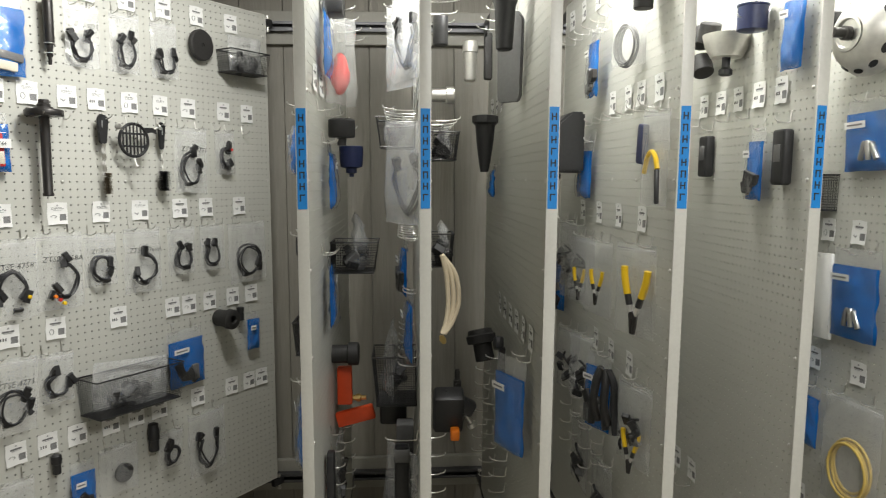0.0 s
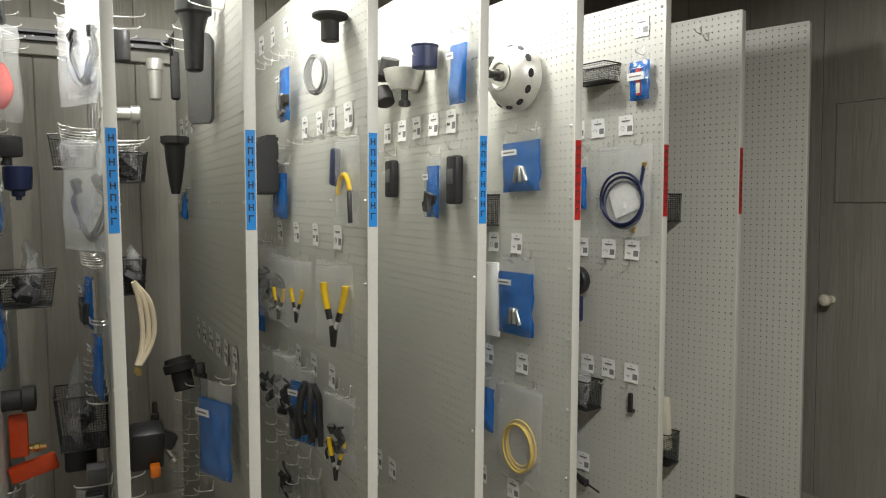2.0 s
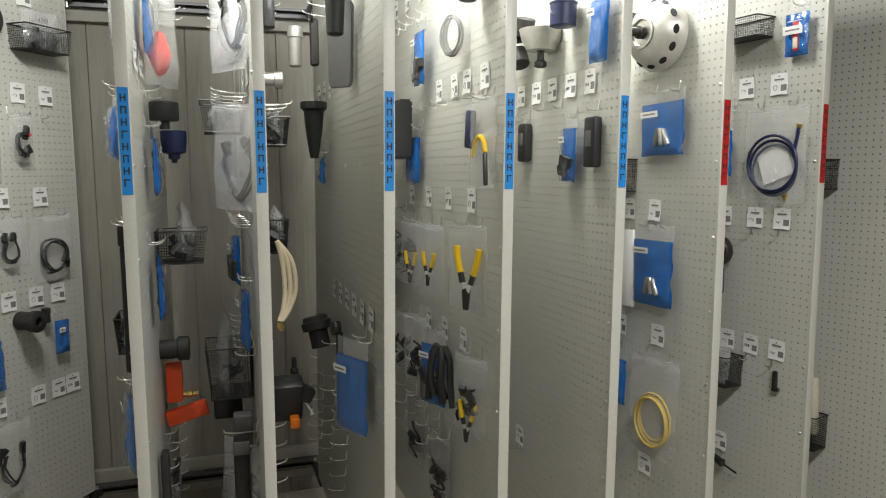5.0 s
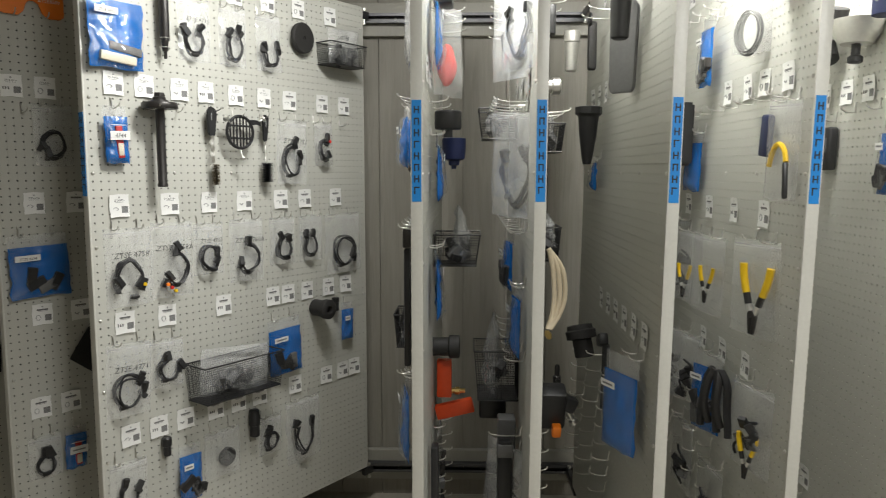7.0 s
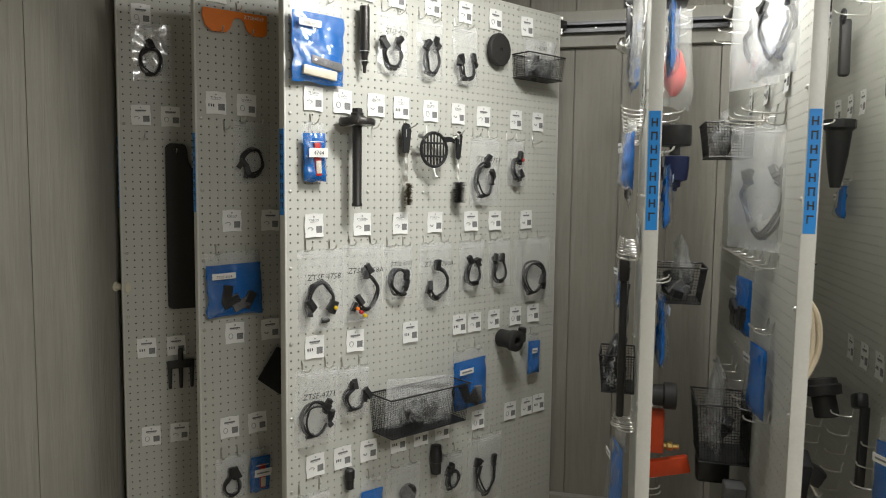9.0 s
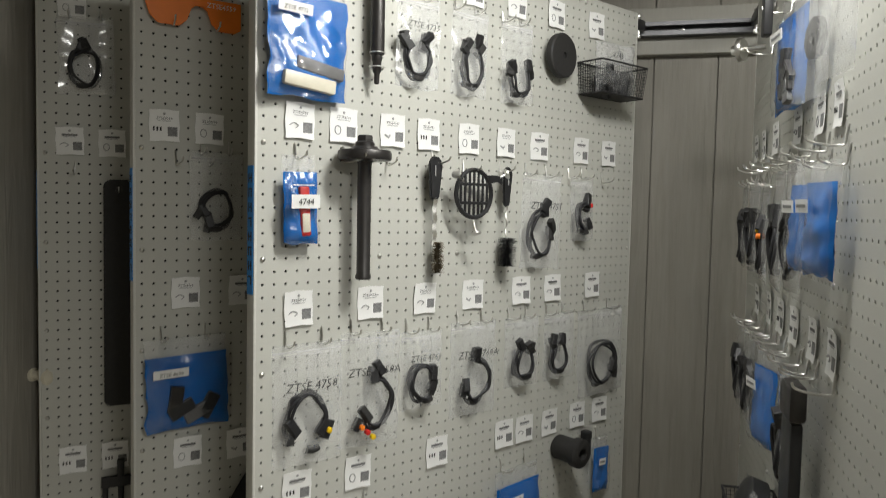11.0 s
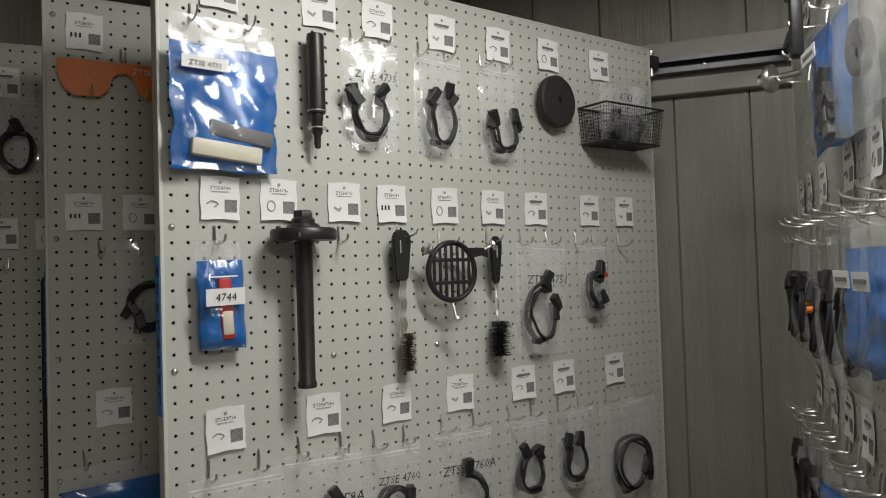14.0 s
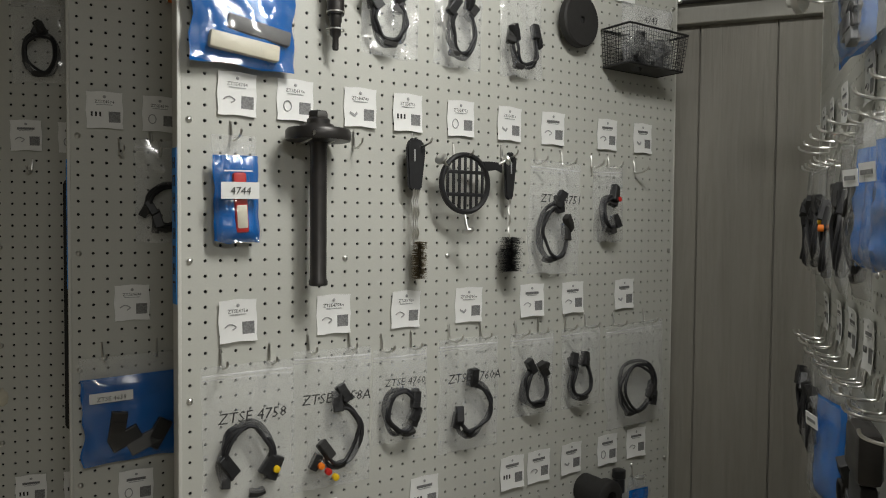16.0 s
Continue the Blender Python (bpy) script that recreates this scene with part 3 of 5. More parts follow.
labels(7, -1, 2.128, (0.094,))
labels(7, -1, 1.328, (0.363, 0.229, 0.120))
labels(7, -1, 0.872, (0.326, 0.222, 0.115))
labels(7, -1, 0.476, (0.343,))
labels(1, -1, 1.80, (1.12, 1.0, 0.84, 0.60, 0.418, 0.30))
labels(1, -1, 1.422, (1.0, 0.827, 0.691, 0.551, 0.40, 0.27))
labels(1, -1, 2.15, (0.95, 0.80, 0.62, 0.45, 0.30))
labels(2, -1, 1.80, (0.2, 0.45, 0.7))
labels(1, 1, 1.80, (0.15, 0.3, 0.9))


def connector(bm_parent, at, turn, size, mat=None):
    bm = box(size, at, turn, bevel=min(size) * 0.12)
    box((size[0] * 0.8, size[1] * 0.35, size[2] * 1.15), at, turn, bm=bm)
    p = part("connector", bm, mat or BLACK, bm_parent, smooth=False)
    return p


def harness(t, w, h, seed, mat=None, colours=(), loops=3, bend=None):
    """A short wiring lead folded into a U or a ring, with plugs at its ends, in a bag whose top edge is at y=0."""
    r = random.Random(seed)
    cx, cy = r.uniform(-0.06, 0.06) * w, -h * r.uniform(0.62, 0.68)
    rx, ry = w * r.uniform(0.27, 0.33), h * r.uniform(0.22, 0.26)
    ring = r.random() < 0.45
    a0, sweep = (r.uniform(1.0, 2.2), r.uniform(5.4, 6.6)) if ring else (math.pi - r.uniform(0.5, 0.9), math.pi + r.uniform(0.9, 1.6))
    if bend:
        a0, sweep = radians(bend[0]), radians(bend[1])
        ring = True
    ends = []
    for q in range(loops):
        pts = []
        drift = r.uniform(-0.18, 0.18)
        for i in range(10):
            a = a0 + drift + sweep * i / 9
            k = 1 - 0.09 * q + 0.10 * r.uniform(-1, 1)
            pts.append((cx + rx * k * math.cos(a), cy + ry * k * math.sin(a) + (0.0 if ring else 0.10 * h * abs(math.cos(a))), 0.012 + 0.005 * q + 0.003 * math.sin(i * 1.3)))
        part("cable", tube(pts, 0.0045 - 0.0006 * q, seg=7, fine=4), mat or CABLE, t)
        if q < 2:
            ends += [pts[0], pts[-1]]
    for i, e in enumerate(ends):
        big = r.uniform(0.85, 1.2)
        connector(t, (e[0] + r.uniform(-0.006, 0.006), e[1] + 0.010 * (i // 2) + r.uniform(0, 0.008), e[2] + 0.003), (r.uniform(-20, 20), r.uniform(-25, 25), r.uniform(-40, 40)), (0.017 * big, 0.034 * big, 0.015), r.choice((BLACK, BLACK, RUBBER)))
    mid = (cx + rx * r.uniform(-0.5, 0.5), cy - ry * 0.9, 0.013)
    part("tape_wrap", tube([(mid[0] - 0.012, mid[1], mid[2]), (mid[0], mid[1] - 0.002, mid[2] + 0.002), (mid[0] + 0.012, mid[1], mid[2])], 0.0078, seg=8, fine=2), RUBBER, t)
    for i, c in enumerate(colours):
        part("plug_seal", lathe([(0.006, 0), (0.006, 0.008), (0.003, 0.009)], pose(ends[0][0] + 0.014 * i, ends[0][1] - 0.012 * i, 0.022), 10), c, t, "coloured plug seal")


def hang_hooks(k, side, s, z, w, n=2):
    for i in range(n):
        hook(k, side, s + (0 if n == 1 else (-0.27 + 0.54 * i) * w), z + 0.006, 0.045)


def clear_bag(k, side, s, z, w, h, seed, text="", what="harness", colours=(), milky=False, n0=0.010, hooks=2, swell=0.012, turn=0.0, bend=None):
    """A clear zip bag; z is its middle."""
    top = z + h / 2
    names = {"harness": "a curled black cable", "coil": "a coiled hose", "disc": "a black disc", "pliers": "yellow pliers", "clutter": "dark small parts", "none": "little in it", "red": "a red rubber part", "hose": "a blue hose"}
    t = thing("plastic_bag", spot(k, side, s, top, n0) @ pose(0, 0, 0, 0, turn + rnd.uniform(-3, 3), rnd.uniform(-2, 2)), "clear zip bag with %s hanging on pegboard" % names[what], "bag", "clear plastic bags")
    part("film", sheet(w, h, swell, seed), MILKY if milky else FILM, t, "clear creased plastic film")
    bm = box((w * 0.98, 0.0035, 0.0022), (0, -0.016, 0.010), bevel=0.0008)
    box((w * 0.98, 0.0012, 0.0018), (0, -0.023, 0.010), bm=bm)
    part("zip_seal", bm, ZIP, t, smooth=False)
    if what == "harness":
        harness(t, w, h, seed, colours=colours, bend=bend)
    elif what == "coil":
        for q in range(4):
            pts = [(0.29 * w * (1 + 0.07 * q) * math.cos(a) + 0.004 * math.sin(q * 2.3), -h * 0.64 + 0.22 * h * (1 + 0.05 * q) * math.sin(a) + 0.007 * math.cos(q * 1.9), 0.008 + 0.005 * (q % 3)) for a in (i * math.pi / 5 for i in range(10))]
            part("hose_turn", tube(pts, 0.0044, closed=True, fine=3), HOSE, t, "dull yellow hose")
    elif what == "hose":
        for q in range(3):
            pts = [(0.36 * w * (1 + 0.06 * q) * math.cos(a), -h * 0.66 + 0.26 * h * (1 + 0.05 * q) * math.sin(a) + 0.012 * q, 0.010 + 0.007 * q) for a in (i * math.pi / 5 for i in range(10))]
            part("hose_turn", tube(pts, 0.0048, closed=True, fine=3), NAVY, t, "dark blue braided hose")
        part("hose_end", tube([(0.33 * w, -h * 0.5, 0.02), (0.38 * w, -h * 0.32, 0.02), (0.40 * w, -h * 0.22, 0.02)], 0.0062), NAVY, t)
        for x, y in ((-0.38, -0.45), (0.40, -0.20), (0.22, -0.9)):
            part("fitting", lathe([(0.006, 0), (0.009, 0.002), (0.009, 0.012), (0.006, 0.014), (0.005, 0.022)], pose(x * w, y * h, 0.018, 90), 8), BRASS, t, "brass hose fitting")
        part("paper_slip", box((0.5 * w, 0.32 * h, 0.001), (0.0, -0.6 * h, 0.006), (0, 0, 20)), PAPER, t, "folded white paper slip", False)
    elif what == "disc":
        part("disc", lathe([(0.030, 0), (0.034, 0.002), (0.034, 0.012), (0.030, 0.014), (0.008, 0.014), (0.006, 0.012)], pose(0.02, -h * 0.62, 0.004), 28), RUBBER, t, "black rubber disc")
    elif what == "clutter":
        for q in range(7):
            connector(t, (rnd.uniform(-0.3, 0.3) * w, -h * rnd.uniform(0.45, 0.9), 0.012 + rnd.uniform(0, 0.01)), (rnd.uniform(0, 40), rnd.uniform(0, 40), rnd.uniform(0, 180)), (0.022, 0.034, 0.014), rnd.choice((BLACK, GREYP, DKSTEEL, BLACK)))
        part("cable", tube([(rnd.uniform(-0.35, 0.35) * w, -h * (0.4 + 0.08 * i), 0.02) for i in range(7)], 0.004), CABLE, t)
    elif what == "red":
        bm = bmesh.new()
        bmesh.ops.create_uvsphere(bm, u_segments=20, v_segments=14, radius=0.036)
        for v in bm.verts:
            v.co = Vector((v.co.x * 0.9, v.co.y * 1.7, v.co.z * 0.8)) * (1 + 0.18 * noise.noise(v.co * 40))
        bm.transform(pose(0, -h * 0.66, 0.02))
        part("bulb", bm, PINK, t, "red rubber bulb")
    if text:
        words(text, 0.019 if w > 0.13 else 0.0145, t, (0.0, -h * 0.37, 0.030 if what != "none" else 0.014), INK, "handwriting", 0.15)
    if hooks:
        hang_hooks(k, side, s, top - 0.008, w, hooks)
    return t


def blue_bag(k, side, s, z, w, h, seed, text="", what="parts", n0=0.012, hooks=2, label="", turn=0.0):
    top = z + h / 2
    t = thing("blue_bag", spot(k, side, s, top, n0) @ pose(0, 0, 0, 0, turn + rnd.uniform(-3, 3), rnd.uniform(-2, 2)), label or "glossy blue plastic pouch with small parts on pegboard", "pouch", "blue plastic pouches")
    hd = 0.19 * h
    body = sheet(w, h - hd, 0.016, seed, crease=0.005)
    bmesh.ops.translate(body, vec=(0, -hd, 0), verts=body.verts)
    part("pouch", body, BLUE, t, "shiny blue film")
    cover = sheet(w * 0.985, h - hd, 0.020, seed + 5, crease=0.0045)
    bmesh.ops.translate(cover, vec=(0, -hd, 0.006), verts=cover.verts)
    part("cover", cover, GLOSS, t, "clear creased front film")
    part("header", sheet(w, hd + 0.006, 0.002, seed + 1, ny=4), FILM, t, "clear hang header")
    tx, ty, tw, th = (0.0, -h * 0.52, w * 0.84, 0.027) if what == "red" else (-w * 0.22, -hd - 0.035, w * 0.42, 0.020)
    tz = 0.036 if what == "red" else 0.031
    lab = part("tag", box((tw, th, 0.0008), (tx, ty, tz), (4, 0, 0)), PAPER, t, "white written sticker", False)
    if text:
        words(text, 0.0125 if what == "red" else 0.0088, t, (tx, ty - 0.006, tz + 0.0016), INK, "handwriting", 0.1)
    else:
        part("tag_print", box((tw * 0.72, 0.005, 0.0006), (tx, ty, tz + 0.001), (4, 0, 0)), GREYINK, lab, smooth=False)
    if what == "parts":
        part("parts_box", box((w * 0.66, h * 0.11, 0.022), (-0.02 * w, -h * 0.88, 0.022), (0, 0, -5), bevel=0.004), IVORY, t, "ivory plastic block")
        part("dark_block", box((w * 0.62, h * 0.10, 0.02), (0.12 * w, -h * 0.76, 0.02), (0, 0, -8), bevel=0.004), GREYP, t)
    elif what == "dark":
        for q in range(4):
            connector(t, (w * rnd.uniform(-0.28, 0.28), -h * rnd.uniform(0.62, 0.86), 0.024), (0, 0, rnd.uniform(0, 180)), (0.03, 0.06, 0.018), rnd.choice((BLACK, DKSTEEL, GREYP)))
    elif what == "steel":
        for q in range(3):
            part("pin", lathe([(0.008, 0), (0.009, 0.002), (0.009, 0.05), (0.006, 0.056)], pose(w * (-0.1 + 0.16 * q), -h * 0.85, 0.026, -90, 0, 20 * q - 15), 12), STEEL if q else GREYP, t)
    elif what == "red":
        part("tube_red", box((0.022, h * 0.56, 0.012), (0.004, -h * 0.63, 0.022), (0, 0, 2), bevel=0.004), REDTAPE, t, "red printed tube")
        part("tube_paper", box((0.018, h * 0.22, 0.012), (0.005, -h * 0.76, 0.0235), (0, 0, 2), bevel=0.003), IVORY, t, "pale printed wrapper")
        part("print_block", box((w * 0.62, 0.0022, 0.0008), (0, -hd - 0.026, 0.0275)), PAPER, t, "small white print", False)
    if hooks:
        hang_hooks(k, side, s, top - 0.010, w, hooks)
    return t


def wire_basket(k, side, s, z, w, h, depth, fill, n0=0.004, seed=3, rise=0.04, text=""):
    """A black mesh basket, wider at the top."""
    t = thing("wire_basket", spot(k, side, s, z, n0), "black wire mesh basket %s hooked on pegboard" % fill, "basket", "black wire baskets")
    hw, hh = w / 2, h / 2
    topq = [(-hw, hh, 0), (hw, hh, 0), (hw, hh, depth), (-hw, hh, depth)]
    botq = [(-hw * 0.92, -hh, 0), (hw * 0.92, -hh, 0), (hw * 0.92, -hh, depth * 0.9), (-hw * 0.92, -hh, depth * 0.9)]
    for nm, q in (("rim", topq), ("base_ring", botq)):
        bm = bmesh.new()
        for a, b in zip(q, q[1:] + q[:1]):
            tube([a, b], 0.0026, bm, 6, fine=1)
        part(nm, bm, BLACK, t)
    for j in range(4):
        bm = bmesh.new()
        a, b, c, d = topq[j], topq[(j + 1) % 4], botq[(j + 1) % 4], botq[j]
        n = max(4, int((Vector(b) - Vector(a)).length / 0.008))
        for i in range(n + 1):
            f = i / n
            tube([Vector(a).lerp(Vector(b), f), Vector(d).lerp(Vector(c), f)], 0.0007, bm, 3, fine=1)
        m = max(3, int(h / 0.008))
        for i in range(m + 1):
            f = i / m
            tube([Vector(a).lerp(Vector(d), f), Vector(b).lerp(Vector(c), f)], 0.0007, bm, 3, fine=1)
        part("mesh_side", bm, BLACK, t, smooth=False)
    part("mesh_floor", box((w * 0.92, 0.0015, depth * 0.9), (0, -hh, depth * 0.45)), BLACK, t, smooth=False)
    if fill != "with nothing inside":
        g = thing("plastic_bag", spot(k, side, s, z + hh + rise, n0 + depth * 0.35) @ pose(0, 0, 0, 0, 0, rnd.uniform(-9, 3)), "crumpled clear bag lying in a wire basket", "bag")
        part("film", sheet(w * 0.85, h * 0.95 + rise, depth * 0.32, seed, crease=0.014), MILKY, g)
        if text:
            words(text, 0.018, g, (0, -rise * 0.7, depth * 0.32), INK, "handwriting", 0.15)
        for q in range(9 if w > 0.18 else 6):
            connector(g, (rnd.uniform(-0.34, 0.34) * w, -rise - h * rnd.uniform(0.3, 0.8), depth * rnd.uniform(0.0, 0.3)), (rnd.uniform(0, 60), rnd.uniform(0, 60), rnd.uniform(0, 180)), (0.035, 0.05, 0.022), rnd.choice((BLACK, GREYP, BLACK)))
    return t


def turned(name, k, side, s, z, n, profile, mat, label, cat, tilt=(0, 0, 0), seg=32, extras=()):
    t = thing(name, spot(k, side, s, z, n) @ pose(0, 0, 0, *tilt), label, cat)
    part("body", lathe(profile, None, seg), mat, t)
    for nm, prof, mm, mt in extras:
        part(nm, lathe(prof, mm, 20), mt, t)
    return t


UPR = (-90, 0, 0)   # turned solids that stand upright along y

# ---- panel A, from the top row down ----
blue_bag("A", 1, 0.096, 1.965, 0.177, 0.25, 11, "ZTSE 4732", "parts", label="large glossy blue pouch with white written sticker")
t = thing("steel_punch", spot("A", 1, 0.257, 1.99, 0.030), "black steel punch held by two wire clips", "punch")
part("grip", lathe([(0.010, 0.098), (0.0145, 0.100), (0.0155, 0.095), (0.0155, -0.035), (0.0150, -0.040)], pose(0, 0, 0, *UPR), 24), DKSTEEL, t)
part("shank", lathe([(0.011, -0.040), (0.011, -0.052), (0.0095, -0.054), (0.0095, -0.075), (0.006, -0.080), (0.0055, -0.100), (0.0035, -0.102)], pose(0, 0, 0, *UPR), 20), DKSTEEL, t)
for yy in (-0.036, -0.066):
    part("clip", tube([(0.016 * math.cos(a), yy, 0.016 * math.sin(a)) for a in (0.5 * math.pi * q / 1.5 for q in range(6))], 0.0014, closed=True, seg=5), STEEL, t)
for i, s in enumerate((0.374, 0.527, 0.684)):
    clear_bag("A", 1, s, 1.995, 0.118, 0.205, 21 + i, ("ZTSE 4735", "", "")[i], n0=0.014, bend=((150, 250), (140, 270), (165, 220))[i])
t = thing("rubber_disc", spot("A", 1, 0.857, 2.04, 0.03), "thick black rubber disc with a centre hole", "disc")
part("disc", lathe([(0.006, 0), (0.055, 0), (0.0585, 0.004), (0.0585, 0.018), (0.055, 0.022), (0.0085, 0.022), (0.0078, 0.016), (0.0005, 0.016)], pose(0, 0, -0.02, 0, 6, 0), 44), RUBBER, t)
# bore is not cut through: a near-black disc paints its shade
part("bore", lathe([(0.0065, 0), (0.0065, 0.0013)], pose(0, 0, -0.003, 0, 6, 0), 16), HOLE_SHADE, t)
wire_basket("A", 1, 1.050, 1.995, 0.205, 0.085, 0.085, "holding a bagged part", seed=31, rise=0.06, text="4743")
blue_bag("A", 1, 0.080, 1.640, 0.074, 0.176, 12, "4744", "red", hooks=1, label="narrow blue packet with a red tube inside")
t = thing("driver_tool", spot("A", 1, 0.216, 1.735, 0.05), "black steel driver with flange, nut and long bar", "tool")
part("flange", lathe([(0.020, -0.012), (0.054, -0.010), (0.056, -0.006), (0.056, 0.006), (0.053, 0.010), (0.030, 0.012), (0.026, 0.018), (0.018, 0.018)], pose(0, 0, 0, *UPR), 40), DKSTEEL, t)
part("collar", lathe([(0.020, 0.018), (0.020, 0.026), (0.016, 0.030)], pose(0, 0, 0, *UPR), 24), DKSTEEL, t)
part("nut", lathe([(0.0175, 0.028), (0.0175, 0.038), (0.0150, 0.041)], pose(0, 0, 0, *UPR), 6), DKSTEEL, t)
part("bar", lathe([(0.0165, -0.012), (0.0145, -0.020), (0.0142, -0.245), (0.0165, -0.250), (0.0165, -0.256), (0.014, -0.258)], pose(0, 0, 0, *UPR), 24), DKSTEEL, t)
hook("A", 1, 0.196, 1.725, 0.10), hook("A", 1, 0.236, 1.725, 0.10)
hook("A", 1, 0.307, 1.725, 0.045), hook("A", 1, 1.069, 1.715, 0.045)
hook(-1, 1, 0.085, 1.72), hook(-2, 1, 0.08, 1.70), hook(-1, 1, 0.16, 1.72)


def wire_brush(k, side, s, z, copies, bristle, length, label, radius):
    t = thing("wire_brush", spot(k, side, s, z, 0.028), label, "brush")
    for q in range(copies):
        off = -0.008 * q
        body = outline([(-0.012, -0.05), (-0.015, 0.0), (-0.017, 0.028), (-0.010, 0.042), (0.0, 0.046), (0.010, 0.042), (0.017, 0.028), (0.014, 0.0), (0.008, -0.05), (0.0, -0.056)], 0.008, 0.003)
        body.transform(pose(0.010 * q - 0.005 * copies, 0, off))
        g = part("handle", body, BLACK, t, "black oval plastic handle")
        part("slot", box((0.003, 0.024, 0.002), (0.010 * q - 0.005 * copies, 0.012, off + 0.0085), bevel=0.0008), PALEINK, g)
        x0 = 0.010 * q - 0.005 * copies
        twist = [(x0 + 0.002 * math.sin(i * 1.9), -0.05 - i * 0.012, off + 0.004 + 0.002 * math.cos(i * 1.9)) for i in range(int((length - 0.05) / 0.012))]
        part("twisted_stem", tube(twist, 0.0024, seg=5, fine=3), STEEL, t, "twisted steel wire stem")
    r = random.Random(int(s * 1000))
    bm = bmesh.new()
    me_v, me_f = [], []
    for i in range(900):
        a, y = r.uniform(0, 2 * math.pi), -length - 0.012 + 0.085 * r.uniform(-0.42, 0.42)
        rr = radius * r.uniform(0.85, 1.08)
        d = Vector((math.cos(a), r.uniform(-0.12, 0.05), math.sin(a)))
        p0, p1 = Vector((0, y, 0.004)), Vector((0, y, 0.004)) + d * rr
        side_v = d.cross(Vector((0, 1, 0))).normalized() * 0.0011
        b = len(me_v)
        me_v += [p0 + side_v, p0 - side_v, p0 + Vector((0, 0.0009, 0)), p1]
        me_f += [(b, b + 1, b + 3), (b + 1, b + 2, b + 3), (b + 2, b, b + 3)]
    bm.free()
    me = bpy.data.meshes.new("bristles")
    me.from_pydata(me_v, [], me_f)
    me.materials.append(bristle)
    ob = child("bristles", me, t)
    return t


wire_brush("A", 1, 0.434, 1.702, 3, WIRE, 0.175, "brass-bristle wire brushes with black handles", 0.017)
wire_brush("A", 1, 0.660, 1.690, 1, BLACK, 0.155, "black-bristle bottle brush with black handle", 0.027)
hook("A", 1, 0.434, 1.735, 0.06), hook("A", 1, 0.655, 1.725, 0.06)
t = thing("strainer_ring", spot("A", 1, 0.531, 1.665, 0.045), "black slotted strainer plate held by three bolts", "strainer")
bm = bmesh.new()
R0 = 0.056
tube([(R0 * math.cos(a), R0 * math.sin(a), 0) for a in (i * math.pi / 12 for i in range(24))], 0.0055, bm, 8, True, 2)
part("ring", bm, BLACK, t)
for i in range(7):
    x = -0.042 + i * 0.014
    hh = math.sqrt(R0 * R0 - x * x)
    part("slat", box((0.0055, 2 * hh, 0.004), (x, 0, 0), bevel=0.001), BLACK, t)
for y in (-0.022, 0.022):
    hh = math.sqrt(R0 * R0 - y * y)
    part("cross_bar", box((2 * hh, 0.007, 0.005), (0, y, 0.0), bevel=0.001), BLACK, t)
part("ear", outline([(0.045, 0.025), (0.075, 0.03), (0.090, 0.024), (0.088, 0.044), (0.060, 0.046), (0.040, 0.045)], 0.006, 0.0015), BLACK, t)
for x, y, ang in ((-0.05, 0.035, 150), (0.082, 0.042, 30), (0.0, -0.075, -90)):
    m = pose(x, y, 0.004, 0, 0, ang)
    part("wing_bolt", lathe([(0.003, -0.02), (0.003, 0.016), (0.012, 0.017), (0.012, 0.021), (0.008, 0.023)], m @ pose(0, 0, 0, 0, 70, 0), 14), STEEL, t, "bright steel thumb bolt")
hook("A", 1, 0.531, 1.72, 0.06)
clear_bag("A", 1, 0.790, 1.600, 0.145, 0.245, 41, "ZTSE 4751", n0=0.018, bend=(75, 290))
clear_bag("A", 1, 0.950, 1.635, 0.105, 0.175, 42, "", colours=(RED,), n0=0.018, bend=(60, 230))
for i, (s, z, w, h, tx) in enumerate(((0.104, 1.225, 0.156, 0.25, "ZTSE 4758"), (0.260, 1.235, 0.150, 0.25, "ZTSE 4758A"), (0.401, 1.258, 0.120, 0.18, "ZTSE 4760"), (0.564, 1.240, 0.150, 0.23, "ZTSE 4760A"))):
    clear_bag("A", 1, s, z, w, h, 51 + i, tx, colours=((YELLOW,), (ORANGE, RED, YELLOW), (), ())[i], n0=0.010, bend=((-15, 225), (235, 215), (20, 315), (200, 250))[i])
for i, (s, z, w, h) in enumerate(((0.732, 1.262, 0.118, 0.18), (0.878, 1.262, 0.118, 0.183), (1.059, 1.226, 0.20, 0.25))):
    clear_bag("A", 1, s, z, w, h, 56 + i, "", n0=0.012, bend=((120, 290), (125, 300), (-30, 370))[i])
clear_bag("A", 1, 0.090, 0.865, 0.150, 0.238, 61, "ZTSE 4771", bend=(30, 310))
clear_bag("A", 1, 0.224, 0.890, 0.120, 0.167, 62, bend=(110, 250))
wire_basket("A", 1, 0.470, 0.80, 0.345, 0.13, 0.12, "full of bagged cables", seed=63)
blue_bag("A", 1, 0.731, 0.848, 0.165, 0.22, 64, "", "dark")
turned("rubber_roller", "A", 1, 0.914, 0.970, 0.0, [(0.030, 0), (0.034, 0.004), (0.034, 0.060), (0.040, 0.064), (0.040, 0.085), (0.034, 0.090), (0.016, 0.090), (0.014, 0.070)], RUBBER, "stubby black rubber roller on a peg", "roller")
turned("small_socket", "A", 1, 1.013, 0.972, 0.022, [(0.012, -0.028), (0.014, -0.026), (0.014, 0.006), (0.016, 0.008), (0.016, 0.026), (0.012, 0.028)], BLACK, "small black socket held by a clip", "socket", UPR)
blue_bag("A", 1, 1.083, 0.89, 0.066, 0.16, 65, "", "none", hooks=1)
clear_bag("A", 1, 0.071, 0.500, 0.130, 0.20, 71)
